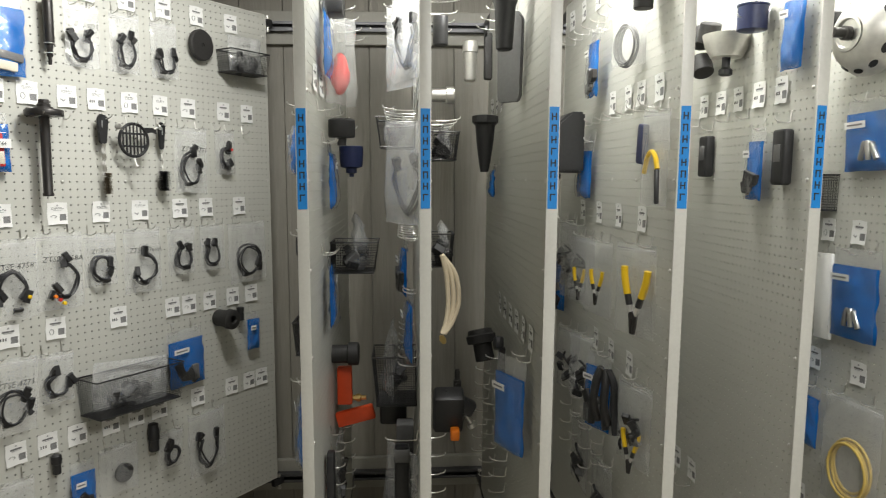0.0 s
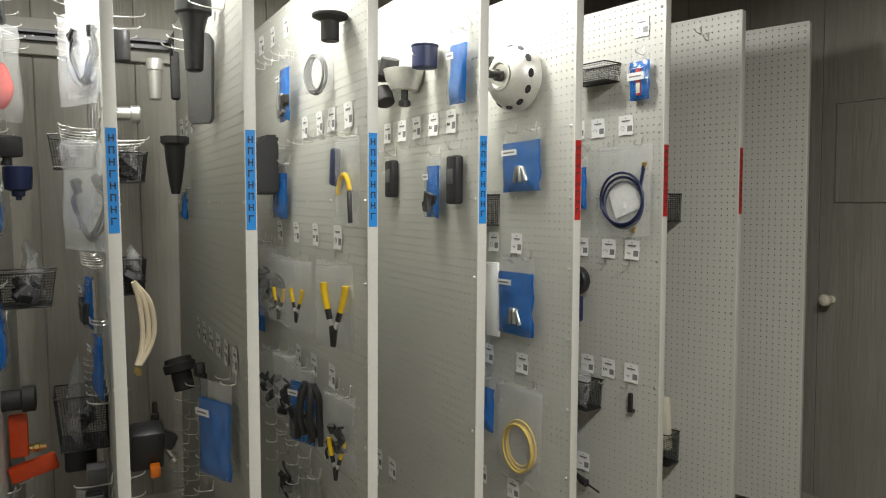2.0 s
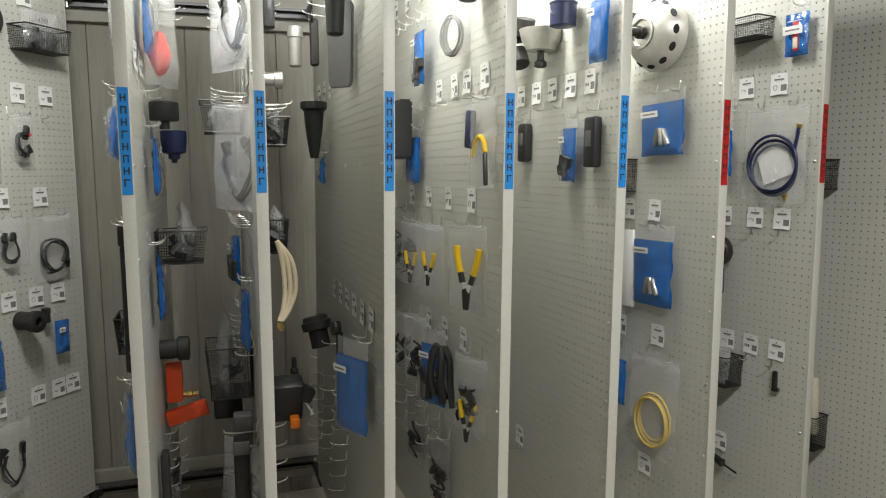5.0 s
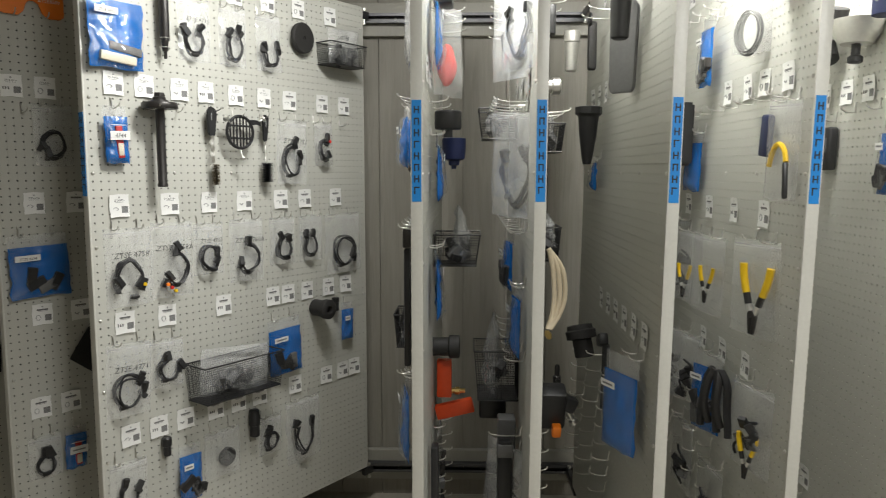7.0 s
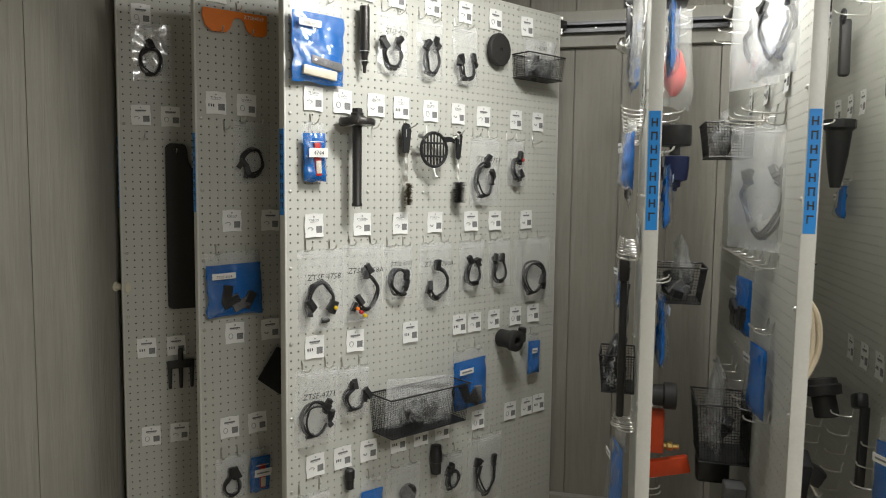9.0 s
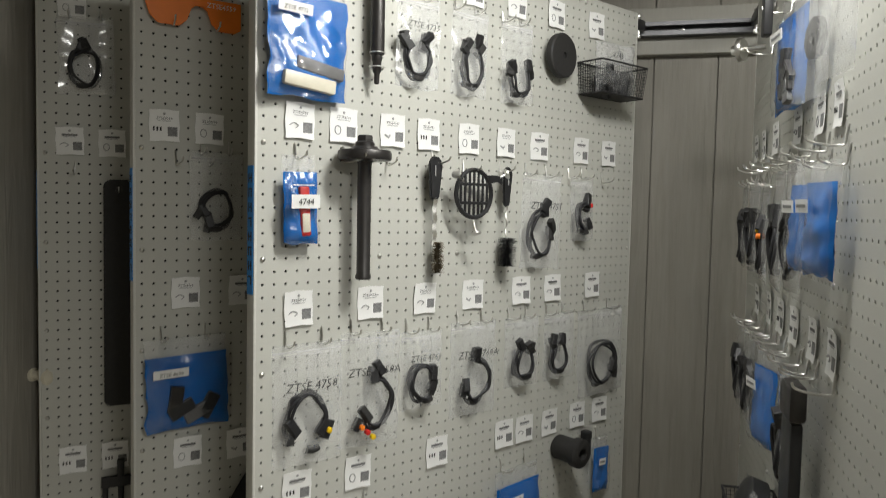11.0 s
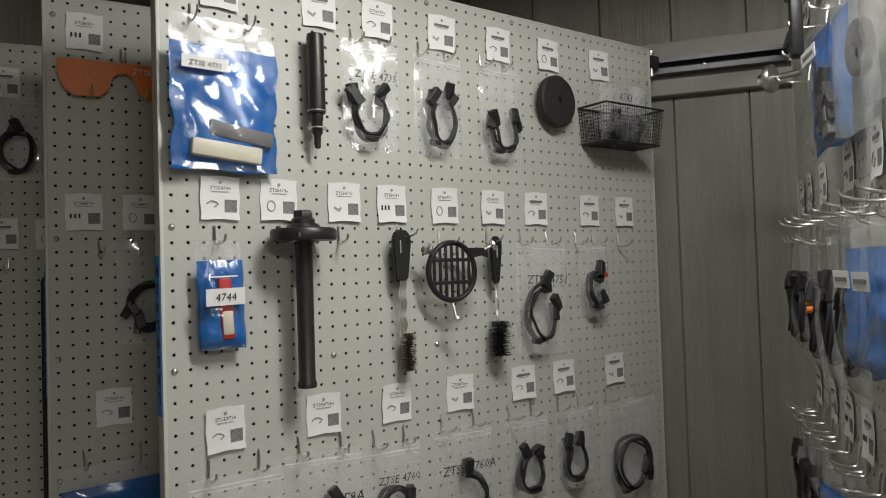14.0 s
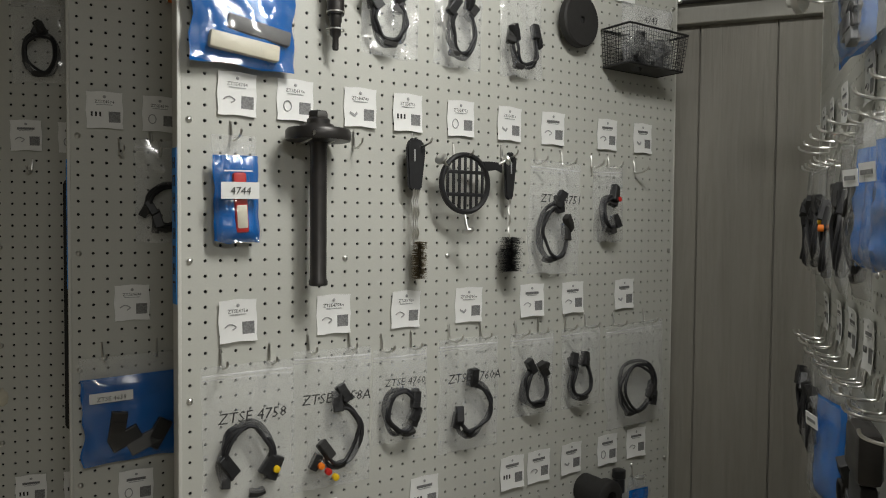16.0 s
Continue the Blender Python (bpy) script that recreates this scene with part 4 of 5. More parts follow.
turned("black_plug", "A", 1, 0.210, 0.604, 0.02, [(0.012, -0.032), (0.013, -0.03), (0.013, 0.0), (0.016, 0.002), (0.016, 0.028), (0.012, 0.032)], BLACK, "small black plug on a peg hook", "plug", UPR)
blue_bag("A", 1, 0.297, 0.485, 0.085, 0.20, 72, "", "dark", hooks=1)
clear_bag("A", 1, 0.430, 0.512, 0.150, 0.176, 73, "", "disc")
turned("black_adapter", "A", 1, 0.575, 0.581, 0.022, [(0.016, -0.052), (0.018, -0.05), (0.018, -0.01), (0.021, -0.008), (0.021, 0.03), (0.018, 0.034), (0.018, 0.05), (0.014, 0.052)], BLACK, "black ribbed adapter tube on a hook", "adapter", UPR)
clear_bag("A", 1, 0.650, 0.512, 0.11, 0.15, 74)
clear_bag("A", 1, 0.819, 0.485, 0.18, 0.26, 75)

# ---- panels behind A ----
t = thing("orange_plate", spot(-1, 1, 0.118, 2.062, 0.012), "orange enamelled shim plate with two curved lobes", "plate")
pts = [(-0.100, 0.034), (0.112, 0.034), (0.112, -0.026), (0.098, -0.036), (0.060, -0.036), (0.044, -0.022), (0.034, 0.006), (0.022, 0.014), (0.008, 0.014), (-0.002, 0.006), (-0.012, -0.022), (-0.028, -0.036), (-0.074, -0.036), (-0.092, -0.020), (-0.102, 0.010)]
part("plate", outline(pts, 0.006, 0.0012), ORANGE, t, smooth=False)
words("ZTSE4559", 0.012, t, (0.066, 0.014, 0.0075), PAPER, "number")
hook(-1, 1, 0.133, 2.10), hook(-1, 1, 0.08, 2.03), hook(-1, 1, 0.175, 2.03)
clear_bag(-1, 1, 0.175, 1.645, 0.12, 0.205, 81, "", bend=(190, -320))
blue_bag(-1, 1, 0.103, 1.215, 0.186, 0.21, 82, "ZTSE 4638", "dark", label="wide blue pouch with dark rubber parts inside")
t = thing("black_plate", spot(-1, 1, 0.235, 0.90, 0.015), "black triangular plate hanging on pegboard", "plate")
part("plate", outline([(-0.05, -0.02), (0.02, 0.085), (0.06, 0.07), (0.06, -0.08), (0.03, -0.085)], 0.008, 0.002), BLACK, t)
clear_bag(-1, 1, 0.089, 0.558, 0.105, 0.15, 83)
blue_bag(-1, 1, 0.191, 0.565, 0.072, 0.15, 84, "", "red", hooks=1)
clear_bag(-2, 1, 0.107, 2.0, 0.13, 0.195, 85)
t = thing("black_bar", spot(-2, 1, 0.19, 1.386, 0.012), "long flat black bar hanging on pegboard", "bar")
part("bar", outline([(-0.044, -0.29), (-0.034, -0.30), (0.06, -0.30), (0.06, 0.19), (0.034, 0.235), (0.030, 0.285), (0.018, 0.30), (-0.032, 0.30), (-0.044, 0.288)], 0.012, 0.003), RUBBER, t)
part("hanging_eye", lathe([(0.006, 0), (0.010, 0), (0.010, 0.003), (0.006, 0.003)], pose(-0.006, 0.275, 0.012), 16), DKSTEEL, t, "dark metal hanging eye")
hook(-2, 1, 0.184, 1.655, 0.045)
t = thing("black_fork", spot(-2, 1, 0.185, 0.85, 0.02), "black forked tool hanging on pegboard", "tool")
part("yoke", box((0.095, 0.03, 0.014), (0, 0.03, 0), bevel=0.004), BLACK, t)
part("stem", box((0.018, 0.05, 0.014), (0, 0.065, 0), bevel=0.004), BLACK, t)
for x in (-0.038, 0, 0.038):
    part("prong", box((0.016, 0.08, 0.014), (x, -0.02, 0), bevel=0.004, taper=0.7), BLACK, t)

# ---- panel three: black tools ----
t = thing("flat_paddle", spot(3, -1, 0.36, 1.885, 0.04) @ pose(0, 0, 0, 0, 40, 0), "dark grey flat paddle on a long hook", "tool")
part("blade", outline([(-0.045, -0.12), (-0.035, -0.135), (0.035, -0.135), (0.045, -0.12), (0.05, 0.10), (0.03, 0.125), (-0.03, 0.125), (-0.05, 0.10)], 0.012, 0.003), GREYP, t)
t = thing("funnel_tool", spot(3, -1, 0.27, 1.985, 0.075), "black plastic funnel tool with stepped collar", "tool")
part("collar", lathe([(0.044, 0.055), (0.050, 0.06), (0.050, 0.10), (0.042, 0.105)], pose(0, 0, 0, *UPR), 12), BLACK, t)
part("cone", lathe([(0.042, 0.058), (0.030, 0.02), (0.026, -0.06), (0.024, -0.095), (0.018, -0.10)], pose(0, 0, 0, *UPR), 20), BLACK, t)
turned("metal_cup", 3, -1, 1.0, 1.97, 0.10, [(0.018, -0.074), (0.022, -0.07), (0.026, 0.03), (0.030, 0.034), (0.030, 0.066), (0.026, 0.074), (0.020, 0.074), (0.018, 0.05)], ALU, "brushed aluminium tapered cup on a hook", "cup", UPR)
t = thing("rubber_strap", spot(3, -1, 0.85, 1.965, 0.05), "black rubber strap wrench hanging on a hook", "strap")
part("strap", box((0.03, 0.17, 0.03), (0, 0, 0), (0, 0, 6), bevel=0.008), RUBBER, t)
part("buckle", tube([(0.02 * math.cos(a), 0.09 + 0.02 * math.sin(a), 0.01) for a in (i * math.pi / 4 for i in range(8))], 0.005, closed=True), BLACK, t)
t = thing("funnel_tool", spot(3, -1, 0.80, 1.65, 0.062), "black funnel with wide mouth and long spout", "funnel")
part("mouth", lathe([(0.036, 0.065), (0.047, 0.075), (0.047, 0.098), (0.038, 0.10), (0.034, 0.08)], pose(0, 0, 0, *UPR), 8), BLACK, t)
part("spout", lathe([(0.036, 0.07), (0.030, 0.0), (0.020, -0.07), (0.014, -0.10)], pose(0, 0, 0, *UPR), 18), BLACK, t)
blue_bag(3, -1, 0.85, 1.52, 0.06, 0.12, 91, "", "none", hooks=1)
turned("rubber_roller", 3, -1, 0.75, 0.93, 0.064, [(0.030, -0.058), (0.034, -0.055), (0.034, 0.005), (0.052, 0.008), (0.054, 0.035), (0.046, 0.040), (0.044, 0.055), (0.030, 0.058)], RUBBER, "black stepped rubber plug on a hook", "plug", (-80, 0, 14))
t = thing("bent_lever", spot(3, -1, 0.5, 0.90, 0.03), "black bent plastic arm hanging on a hook", "tool")
part("arm", box((0.022, 0.22, 0.022), (0, -0.03, 0), bevel=0.005), BLACK, t)
part("elbow", box((0.06, 0.04, 0.03), (-0.015, 0.09, 0.01), (0, 0, 20), bevel=0.008), BLACK, t)
blue_bag(3, -1, 0.17, 0.895, 0.135, 0.27, 92, "", "none", label="large flat glossy blue pouch hanging on pegboard", turn=28, n0=0.045)
for j in range(9):
    for q in range(3):
        hook(3, -1, 0.42 + 0.26 * q + 0.02 * j, 0.90 - 0.062 * j, 0.06)
for q in range(5):
    hook(3, -1, 0.2 + 0.15 * q, 2.05, 0.10)
turned("disc_stand", 3, -1, 0.45, 0.36, 0.08, [(0.07, -0.02), (0.075, -0.016), (0.075, 0.0), (0.03, 0.006), (0.02, 0.05), (0.012, 0.055)], DKSTEEL, "dark steel disc base with stem", "tool", UPR)
turned("steel_cylinder", 3, -1, 0.62, 0.29, 0.09, [(0.03, -0.05), (0.034, -0.048), (0.034, 0.045), (0.03, 0.05)], STEEL, "bright and black turned steel cylinder", "cylinder", (0, 70, 0))

# ---- panel four: caps, coil, pliers ----
turned("flanged_cap", 4, -1, 0.155, 2.015, 0.05, [(0.024, -0.045), (0.026, -0.043), (0.026, 0.010), (0.050, 0.020), (0.052, 0.026), (0.050, 0.030), (0.02, 0.032)], RUBBER, "black flanged rubber cap on a hook", "cap", UPR)
t = thing("cable_coil", spot(4, -1, 0.31, 1.905, 0.04) @ pose(0, 0, 0, 0, 24, 0) @ Matrix.Scale(0.8, 4), "grey cable wound in an oval coil", "coil")
for q in range(7):
    part("turn", tube([((0.043 + 0.005 * (q % 4)) * math.cos(a) + 0.003 * math.sin(q * 2.1), (0.064 + 0.005 * (q % 3)) * math.sin(a) + 0.004 * math.cos(q * 1.7), 0.004 * q - 0.012) for a in (i * math.pi / 5 for i in range(10))], 0.0036, closed=True, fine=3), GREYP, t)
clear_bag(4, -1, 0.30, 1.955, 0.12, 0.22, 99, "", "none", n0=0.03, turn=30)
blue_bag(4, -1, 0.64, 1.905, 0.11, 0.22, 101, "", "dark", n0=0.03)
t = thing("black_case", spot(4, -1, 0.80, 1.64, 0.10), "black angular plastic case hanging on pegboard", "case")
bm = outline([(-0.06, 0.115), (-0.01, 0.115), (0.085, 0.03), (0.085, -0.055), (0.04, -0.095), (-0.06, -0.095)], 0.15, 0.008)
bm.transform(pose(0.075, 0, 0, 0, -90, 0))
part("case", bm, BLACK, t)
part("lip", box((0.11, 0.022, 0.09), (-0.01, -0.10, 0.055), (-22, 0, 6), bevel=0.006), BLACK, t)
blue_bag(4, -1, 0.76, 1.56, 0.15, 0.20, 102, "", "none", n0=0.015)
clear_bag(4, -1, 0.100, 1.58, 0.12, 0.25, 103, "", "none", turn=15)
t = thing("pipe_clamp", spot(4, -1, 0.10, 1.55, 0.02), "yellow-jawed pipe tool inside a clear bag", "tool")
part("jaw", tube([(-0.05, -0.01, 0.01), (-0.03, 0.03, 0.01), (0.0, 0.045, 0.01), (0.03, 0.03, 0.01), (0.045, 0.0, 0.01)], 0.0065), YELLOW, t)
part("leg", box((0.013, 0.09, 0.012), (0.045, -0.045, 0.01), (0, 0, 6), bevel=0.004), BLACK, t)
t = thing("blue_cutter", spot(4, -1, 0.20, 1.62, 0.02), "dark blue handled cutter on a hook", "tool")
part("handle", box((0.05, 0.11, 0.02), (0, 0, 0), (0, 0, -6), bevel=0.008), NAVY, t)


def pliers(k, side, s, z, n, size, label):
    t = thing("pliers", spot(k, side, s, z, n) @ pose(0, 0, 0, 0, 25, -4) @ Matrix.Scale(size, 4), label, "pliers")
    for sg in (-1, 1):
        part("grip", tube([(sg * 0.050, 0.098, 0), (sg * 0.047, 0.07, 0), (sg * 0.038, 0.035, 0), (sg * 0.030, 0.012, 0)], 0.0115, seg=10), YELLOW, t, "yellow dipped grip")
        part("collar", tube([(sg * 0.030, 0.014, 0), (sg * 0.024, -0.004, 0), (sg * 0.019, -0.020, 0)], 0.0105, seg=10), BLACK, t, "black grip collar")
        part("shank", tube([(sg * 0.019, -0.018, 0), (sg * 0.010, -0.038, 0), (sg * 0.003, -0.052, 0)], 0.008), STEEL, t)
        part("jaw", box((0.016, 0.06, 0.012), (sg * 0.007, -0.08, 0), (0, 0, -sg * 5), bevel=0.004, taper=0.6), DKSTEEL, t)
    part("rivet", lathe([(0.011, -0.01), (0.012, 0), (0.011, 0.01)], pose(0, -0.048, 0), 16), DKSTEEL, t)


pliers(4, -1, 0.185, 1.19, 0.03, 0.9, "long-nose pliers with yellow grips in a bag")
clear_bag(4, -1, 0.20, 1.215, 0.22, 0.26, 104, "", "none", milky=False, turn=15)
pliers(4, -1, 0.56, 1.17, 0.03, 0.56, "small pliers with yellow grips in a bag")
clear_bag(4, -1, 0.56, 1.20, 0.18, 0.25, 105, "", "none", turn=18)
pliers(4, -1, 0.78, 1.15, 0.03, 0.56, "small pliers with yellow grips in a bag")
clear_bag(4, -1, 0.76, 1.20, 0.18, 0.25, 106, "", "none", turn=18)
blue_bag(4, -1, 0.50, 0.84, 0.13, 0.25, 110, "", "dark", n0=0.02, turn=20, label="dark blue pouch stuffed with black tools")
t = thing("black_tool_bundle", spot(4, -1, 0.36, 0.86, 0.05) @ pose(0, 0, 0, 0, 20, 0), "bundle of black bent tools on a hook", "tool")
for q in range(5):
    x = -0.05 + 0.024 * q
    part("bent_bar", tube([(x * 0.4, 0.085, 0.0), (x * 0.9 + 0.004, 0.05, 0.012 * (q % 2)), (x * 1.1, -0.02, 0.016 * (q % 2)), (x * 1.2 + 0.008 * (q % 3), -0.10 + 0.02 * (q % 2), 0.0)], 0.0115, seg=8), RUBBER if q % 2 else BLACK, t)
clear_bag(4, -1, 0.172, 0.84, 0.17, 0.24, 107, "", "clutter", turn=15)
pliers(4, -1, 0.17, 0.76, 0.03, 0.6, "small yellow-handled clamp in a bag")
for j in range(5):
    for q in range(4):
        hook(4, -1, 0.5 + 0.14 * q, 0.80 - 0.07 * j, 0.045)
for q in range(7):
    hook(4, -1, 0.12 + 0.11 * q, 1.715, 0.06)
    hook(4, -1, 0.45 + 0.1 * q, 2.04, 0.06)
clear_bag(4, -1, 0.45, 0.50, 0.2, 0.25, 108, "", "clutter")
clear_bag(4, -1, 0.72, 0.55, 0.2, 0.25, 109, "", "clutter")

clear_bag(4, -1, 0.88, 1.22, 0.20, 0.28, 113, "", "clutter", turn=18)
clear_bag(4, -1, 1.02, 1.24, 0.18, 0.26, 114, "", "clutter", turn=18)
blue_bag(4, -1, 1.10, 1.12, 0.12, 0.24, 115, "", "dark", n0=0.02, turn=18)
clear_bag(4, -1, 0.70, 0.86, 0.18, 0.24, 116, "", "clutter", turn=18)
clear_bag(4, -1, 0.92, 0.84, 0.18, 0.24, 117, "", "clutter", turn=18)

# ---- panel five ----
for s0, z0, a in ((0.55, 1.97, 20), (0.50, 1.975, -20), (0.54, 1.88, 30)):
    turned("rubber_roller", 5, -1, s0, z0, 0.05, [(0.028, -0.03), (0.032, -0.027), (0.032, 0.027), (0.028, 0.03), (0.01, 0.03)], RUBBER, "short black rubber roller on a bracket", "roller", (-90, 0, a))
t = thing("pulley_bracket", spot(5, -1, 0.38, 1.91, 0.05), "bright metal bowl bracket with black knob", "bracket")
part("bowl", lathe([(0.045, -0.03), (0.062, 0.0), (0.070, 0.035), (0.066, 0.036), (0.058, 0.004), (0.01, -0.022)], pose(0, 0, 0, *UPR), 28), ALU, t)
part("knob", lathe([(0.012, -0.03), (0.012, -0.06), (0.020, -0.066), (0.020, -0.08), (0.012, -0.084)], pose(0, 0, 0, *UPR), 16), BLACK, t)
turned("blue_ring", 5, -1, 0.24, 1.963, 0.05, [(0.036, -0.034), (0.040, -0.032), (0.040, 0.030), (0.043, 0.032), (0.043, 0.036), (0.034, 0.036)], NAVY, "dark blue ring-shaped cap on a hook", "cap", UPR)
blue_bag(5, -1, 0.075, 1.91, 0.088, 0.215, 111, "", "none", label="flat light-blue pouch hanging on pegboard")
for s0, z0, h in ((0.54, 1.595, 0.13), (0.10, 1.58, 0.145)):
    t = thing("black_gauge", spot(5, -1, s0, z0, 0.02), "black moulded gauge case on a hook", "gauge")
    part("case", box((0.058, h, 0.03), (0, 0, 0), bevel=0.008, seg=2), BLACK, t)
    part("window", box((0.03, 0.045, 0.003), (0, 0.01, 0.0155), bevel=0.001), GREYP, t)
    hook(5, -1, s0, z0 + h / 2 + 0.02)
blue_bag(5, -1, 0.225, 1.565, 0.082, 0.20, 112, "", "dark", hooks=1)
for s0 in (0.64, 0.44, 0.32):
    hook(5, -1, s0, 1.70)
hook(5, -1, 0.68, 0.48, 0.06), hook(5, -1, 0.56, 0.49, 0.06), hook(5, -1, 0.34, 2.0, 0.10), hook(5, -1, 0.24, 1.96, 0.10)

# ---- panel six: the dome ----
t = thing("metal_dome", spot(6, -1, 0.25, 1.93, 0.03) @ pose(0, 0, 0, 0, 6, 0), "cast metal dome with oval holes around it", "dome")
prof = [(0.112, 0.0), (0.116, 0.004), (0.116, 0.012), (0.108, 0.030), (0.094, 0.055), (0.074, 0.074), (0.052, 0.084), (0.050, 0.080), (0.030, 0.078)]
part("shell", lathe(prof, None, 48), ALU, t)
part("hub_ring", lathe([(0.046, 0.080), (0.050, 0.088), (0.042, 0.090), (0.038, 0.082)], None, 32), STEEL, t)
part("hub", lathe([(0.02, 0.07), (0.02, 0.10), (0.014, 0.102), (0.014, 0.135), (0.008, 0.138)], None, 20), DKSTEEL, t)
# openings are near-black discs on the uncut shell, their shade put into colour
for i in range(12):
    a = i * math.pi / 6
    part("hole", lathe([(0.0005, 0.0), (0.0125, 0.0), (0.0125, 0.003), (0.0005, 0.0032)], pose(0.101 * math.cos(a), 0.101 * math.sin(a), 0.040, 0, 0, math.degrees(a)) @ pose(0, 0, 0, 0, 55, 0) @ Matrix.Diagonal((0.75, 1.2, 1, 1)), 14), HOLE_SHADE, t, "near-black disc painting the shade of an oval opening")
t = thing("black_clamp", spot(6, -1, 0.36, 1.96, 0.09), "black plastic clamp handle beside a dome", "clamp")
part("body", box((0.07, 0.12, 0.04), (0, 0, 0), (0, 0, -15), bevel=0.012), BLACK, t)
part("screw", lathe([(0.012, -0.05), (0.012, 0.05), (0.02, 0.052), (0.02, 0.07)], pose(0.03, -0.02, 0, 0, 90, 0), 14), DKSTEEL, t)
blue_bag(6, -1, 0.240, 1.65, 0.20, 0.21, 121, "", "steel")
blue_bag(6, -1, 0.262, 1.18, 0.205, 0.27, 122, "", "steel")
t = thing("long_pouch", spot(6, -1, 0.40, 1.155, 0.02), "long narrow white paper pouch on a hook", "pouch")
part("pouch", box((0.075, 0.27, 0.012), (0, 0, 0), (0, 0, 2), bevel=0.004), PAPER, t)
t = thing("round_blue_bag", spot(6, -1, 0.47, 0.91, 0.05), "pale blue crumpled round bag", "bag")
part("film", sheet(0.12, 0.16, 0.04, 123, crease=0.012), TAPE, t)
t.matrix_basis = t.matrix_basis @ Matrix.Translation((0, 0.08, 0))
blue_bag(6, -1, 0.430, 0.76, 0.10, 0.20, 124, "", "none", hooks=1)
clear_bag(6, -1, 0.235, 0.70, 0.235, 0.345, 125, "", "coil")
wire_basket(6, -1, 0.44, 1.48, 0.11, 0.11, 0.07, "with nothing inside")
hook(6, -1, 0.42, 1.28), hook(6, -1, 0.28, 1.30)

# ---- panel seven and eight ----
wire_basket(7, -1, 0.27, 1.98, 0.17, 0.065, 0.09, "with nothing inside")
blue_bag(7, -1, 0.085, 1.95, 0.085, 0.17, 131, "", "red", hooks=1)
blue_bag(7, -1, 0.36, 1.575, 0.07, 0.20, 132, "", "none", hooks=1)
clear_bag(7, -1, 0.150, 1.545, 0.24, 0.33, 133, "", "hose", milky=False)
t = thing("black_spool", spot(7, -1, 0.345, 1.15, 0.03), "black cord spool in a blister pack", "spool")
part("spool", lathe([(0.05, 0), (0.055, 0.006), (0.055, 0.03), (0.05, 0.036), (0.03, 0.036), (0.028, 0.028)], pose(0, 0.05, 0), 32), BLACK, t)
part("sticker", box((0.05, 0.03, 0.002), (0, 0.01, 0.037)), PAPER, t, smooth=False)
part("tail", box((0.04, 0.10, 0.03), (0.0, -0.06, 0.015), bevel=0.008), NAVY, t)
wire_basket(7, -1, 0.325, 0.765, 0.15, 0.11, 0.09, "holding a clear bag", seed=134)
t = thing("black_clip", spot(7, -1, 0.110, 0.765, 0.012), "small black clip hanging on a hook", "clip")
part("clip", box((0.016, 0.07, 0.014), (0, 0, 0), bevel=0.004), BLACK, t)
part("foot", box((0.024, 0.014, 0.018), (0.004, -0.03, 0), bevel=0.004), BLACK, t)
blue_bag(7, -1, 0.40, 0.565, 0.09, 0.16, 135, "", "none", hooks=0)
t = thing("screwdriver", spot(7, -1, 0.33, 0.41, 0.03) @ pose(0, 0, 0, 0, 0, -14), "black-handled screwdriver lying across two hooks", "tool")
part("handle", lathe([(0.012, -0.07), (0.015, -0.065), (0.014, 0.02), (0.016, 0.03), (0.009, 0.036)], pose(0, 0, 0, 0, 90, 0), 12), BLACK, t)
part("blade", lathe([(0.004, 0.034), (0.004, 0.09), (0.002, 0.098)], pose(0, 0, 0, 0, 90, 0), 8), DKSTEEL, t)
for s0 in (0.24, 0.13):
    hook(7, -1, s0, 1.27), hook(7, -1, s0, 0.815)
hook(7, -1, 0.33, 1.71), hook(7, -1, 0.33, 0.40)
hook(8, -1, 0.16, 2.16, 0.06), hook(8, -1, 0.13, 2.13, 0.06)
wire_basket(8, -1, 0.275, 1.475, 0.09, 0.11, 0.09, "with nothing inside")
t = thing("white_folder", spot(8, -1, 0.29, 0.585, 0.03), "white plastic folder standing in a basket", "folder")
part("folder", box((0.10, 0.22, 0.035), (0, 0.0, 0.02), (0, 0, 3), bevel=0.006), IVORY, t)
wire_basket(8, -1, 0.28, 0.485, 0.12, 0.13, 0.09, "with nothing inside")

# ---- panel one, right-hand face ----
t = thing("black_block", spot(1, 1, 0.35, 2.04, 0.04), "black plastic block hanging on a hook", "block")
part("body", box((0.09, 0.07, 0.058), (0, 0, 0), bevel=0.008), BLACK, t)
blue_bag(1, 1, 0.28, 1.93, 0.15, 0.22, 141, "", "none", n0=0.012, turn=2)
clear_bag(1, 1, 0.45, 1.89, 0.15, 0.27, 142, "", "red", n0=0.03, swell=0.04, turn=-35)
turned("sealing_plug", 1, 1, 0.40, 1.68, 0.052, [(0.014, -0.05), (0.014, -0.028), (0.038, -0.026), (0.041, -0.022), (0.041, 0.026), (0.036, 0.030)], BLACK, "black knurled cap with short stem", "cap", UPR)
turned("filter_cap", 1, 1, 0.60, 1.59, 0.065, [(0.008, -0.055), (0.008, -0.045), (0.018, -0.042), (0.018, -0.028), (0.036, -0.022), (0.040, 0.015), (0.040, 0.045), (0.034, 0.047)], NAVY, "dark blue filter cap with steel tip", "cap", UPR)
blue_bag(1, 1, 0.33, 1.54, 0.11, 0.20, 143, "", "none", n0=0.014, turn=2)
wire_basket(1, 1, 0.55, 1.275, 0.16, 0.10, 0.15, "holding crumpled clear bags", seed=144, rise=0.09)
blue_bag(1, 1, 0.28, 1.205, 0.12, 0.22, 145, "", "none", turn=2)
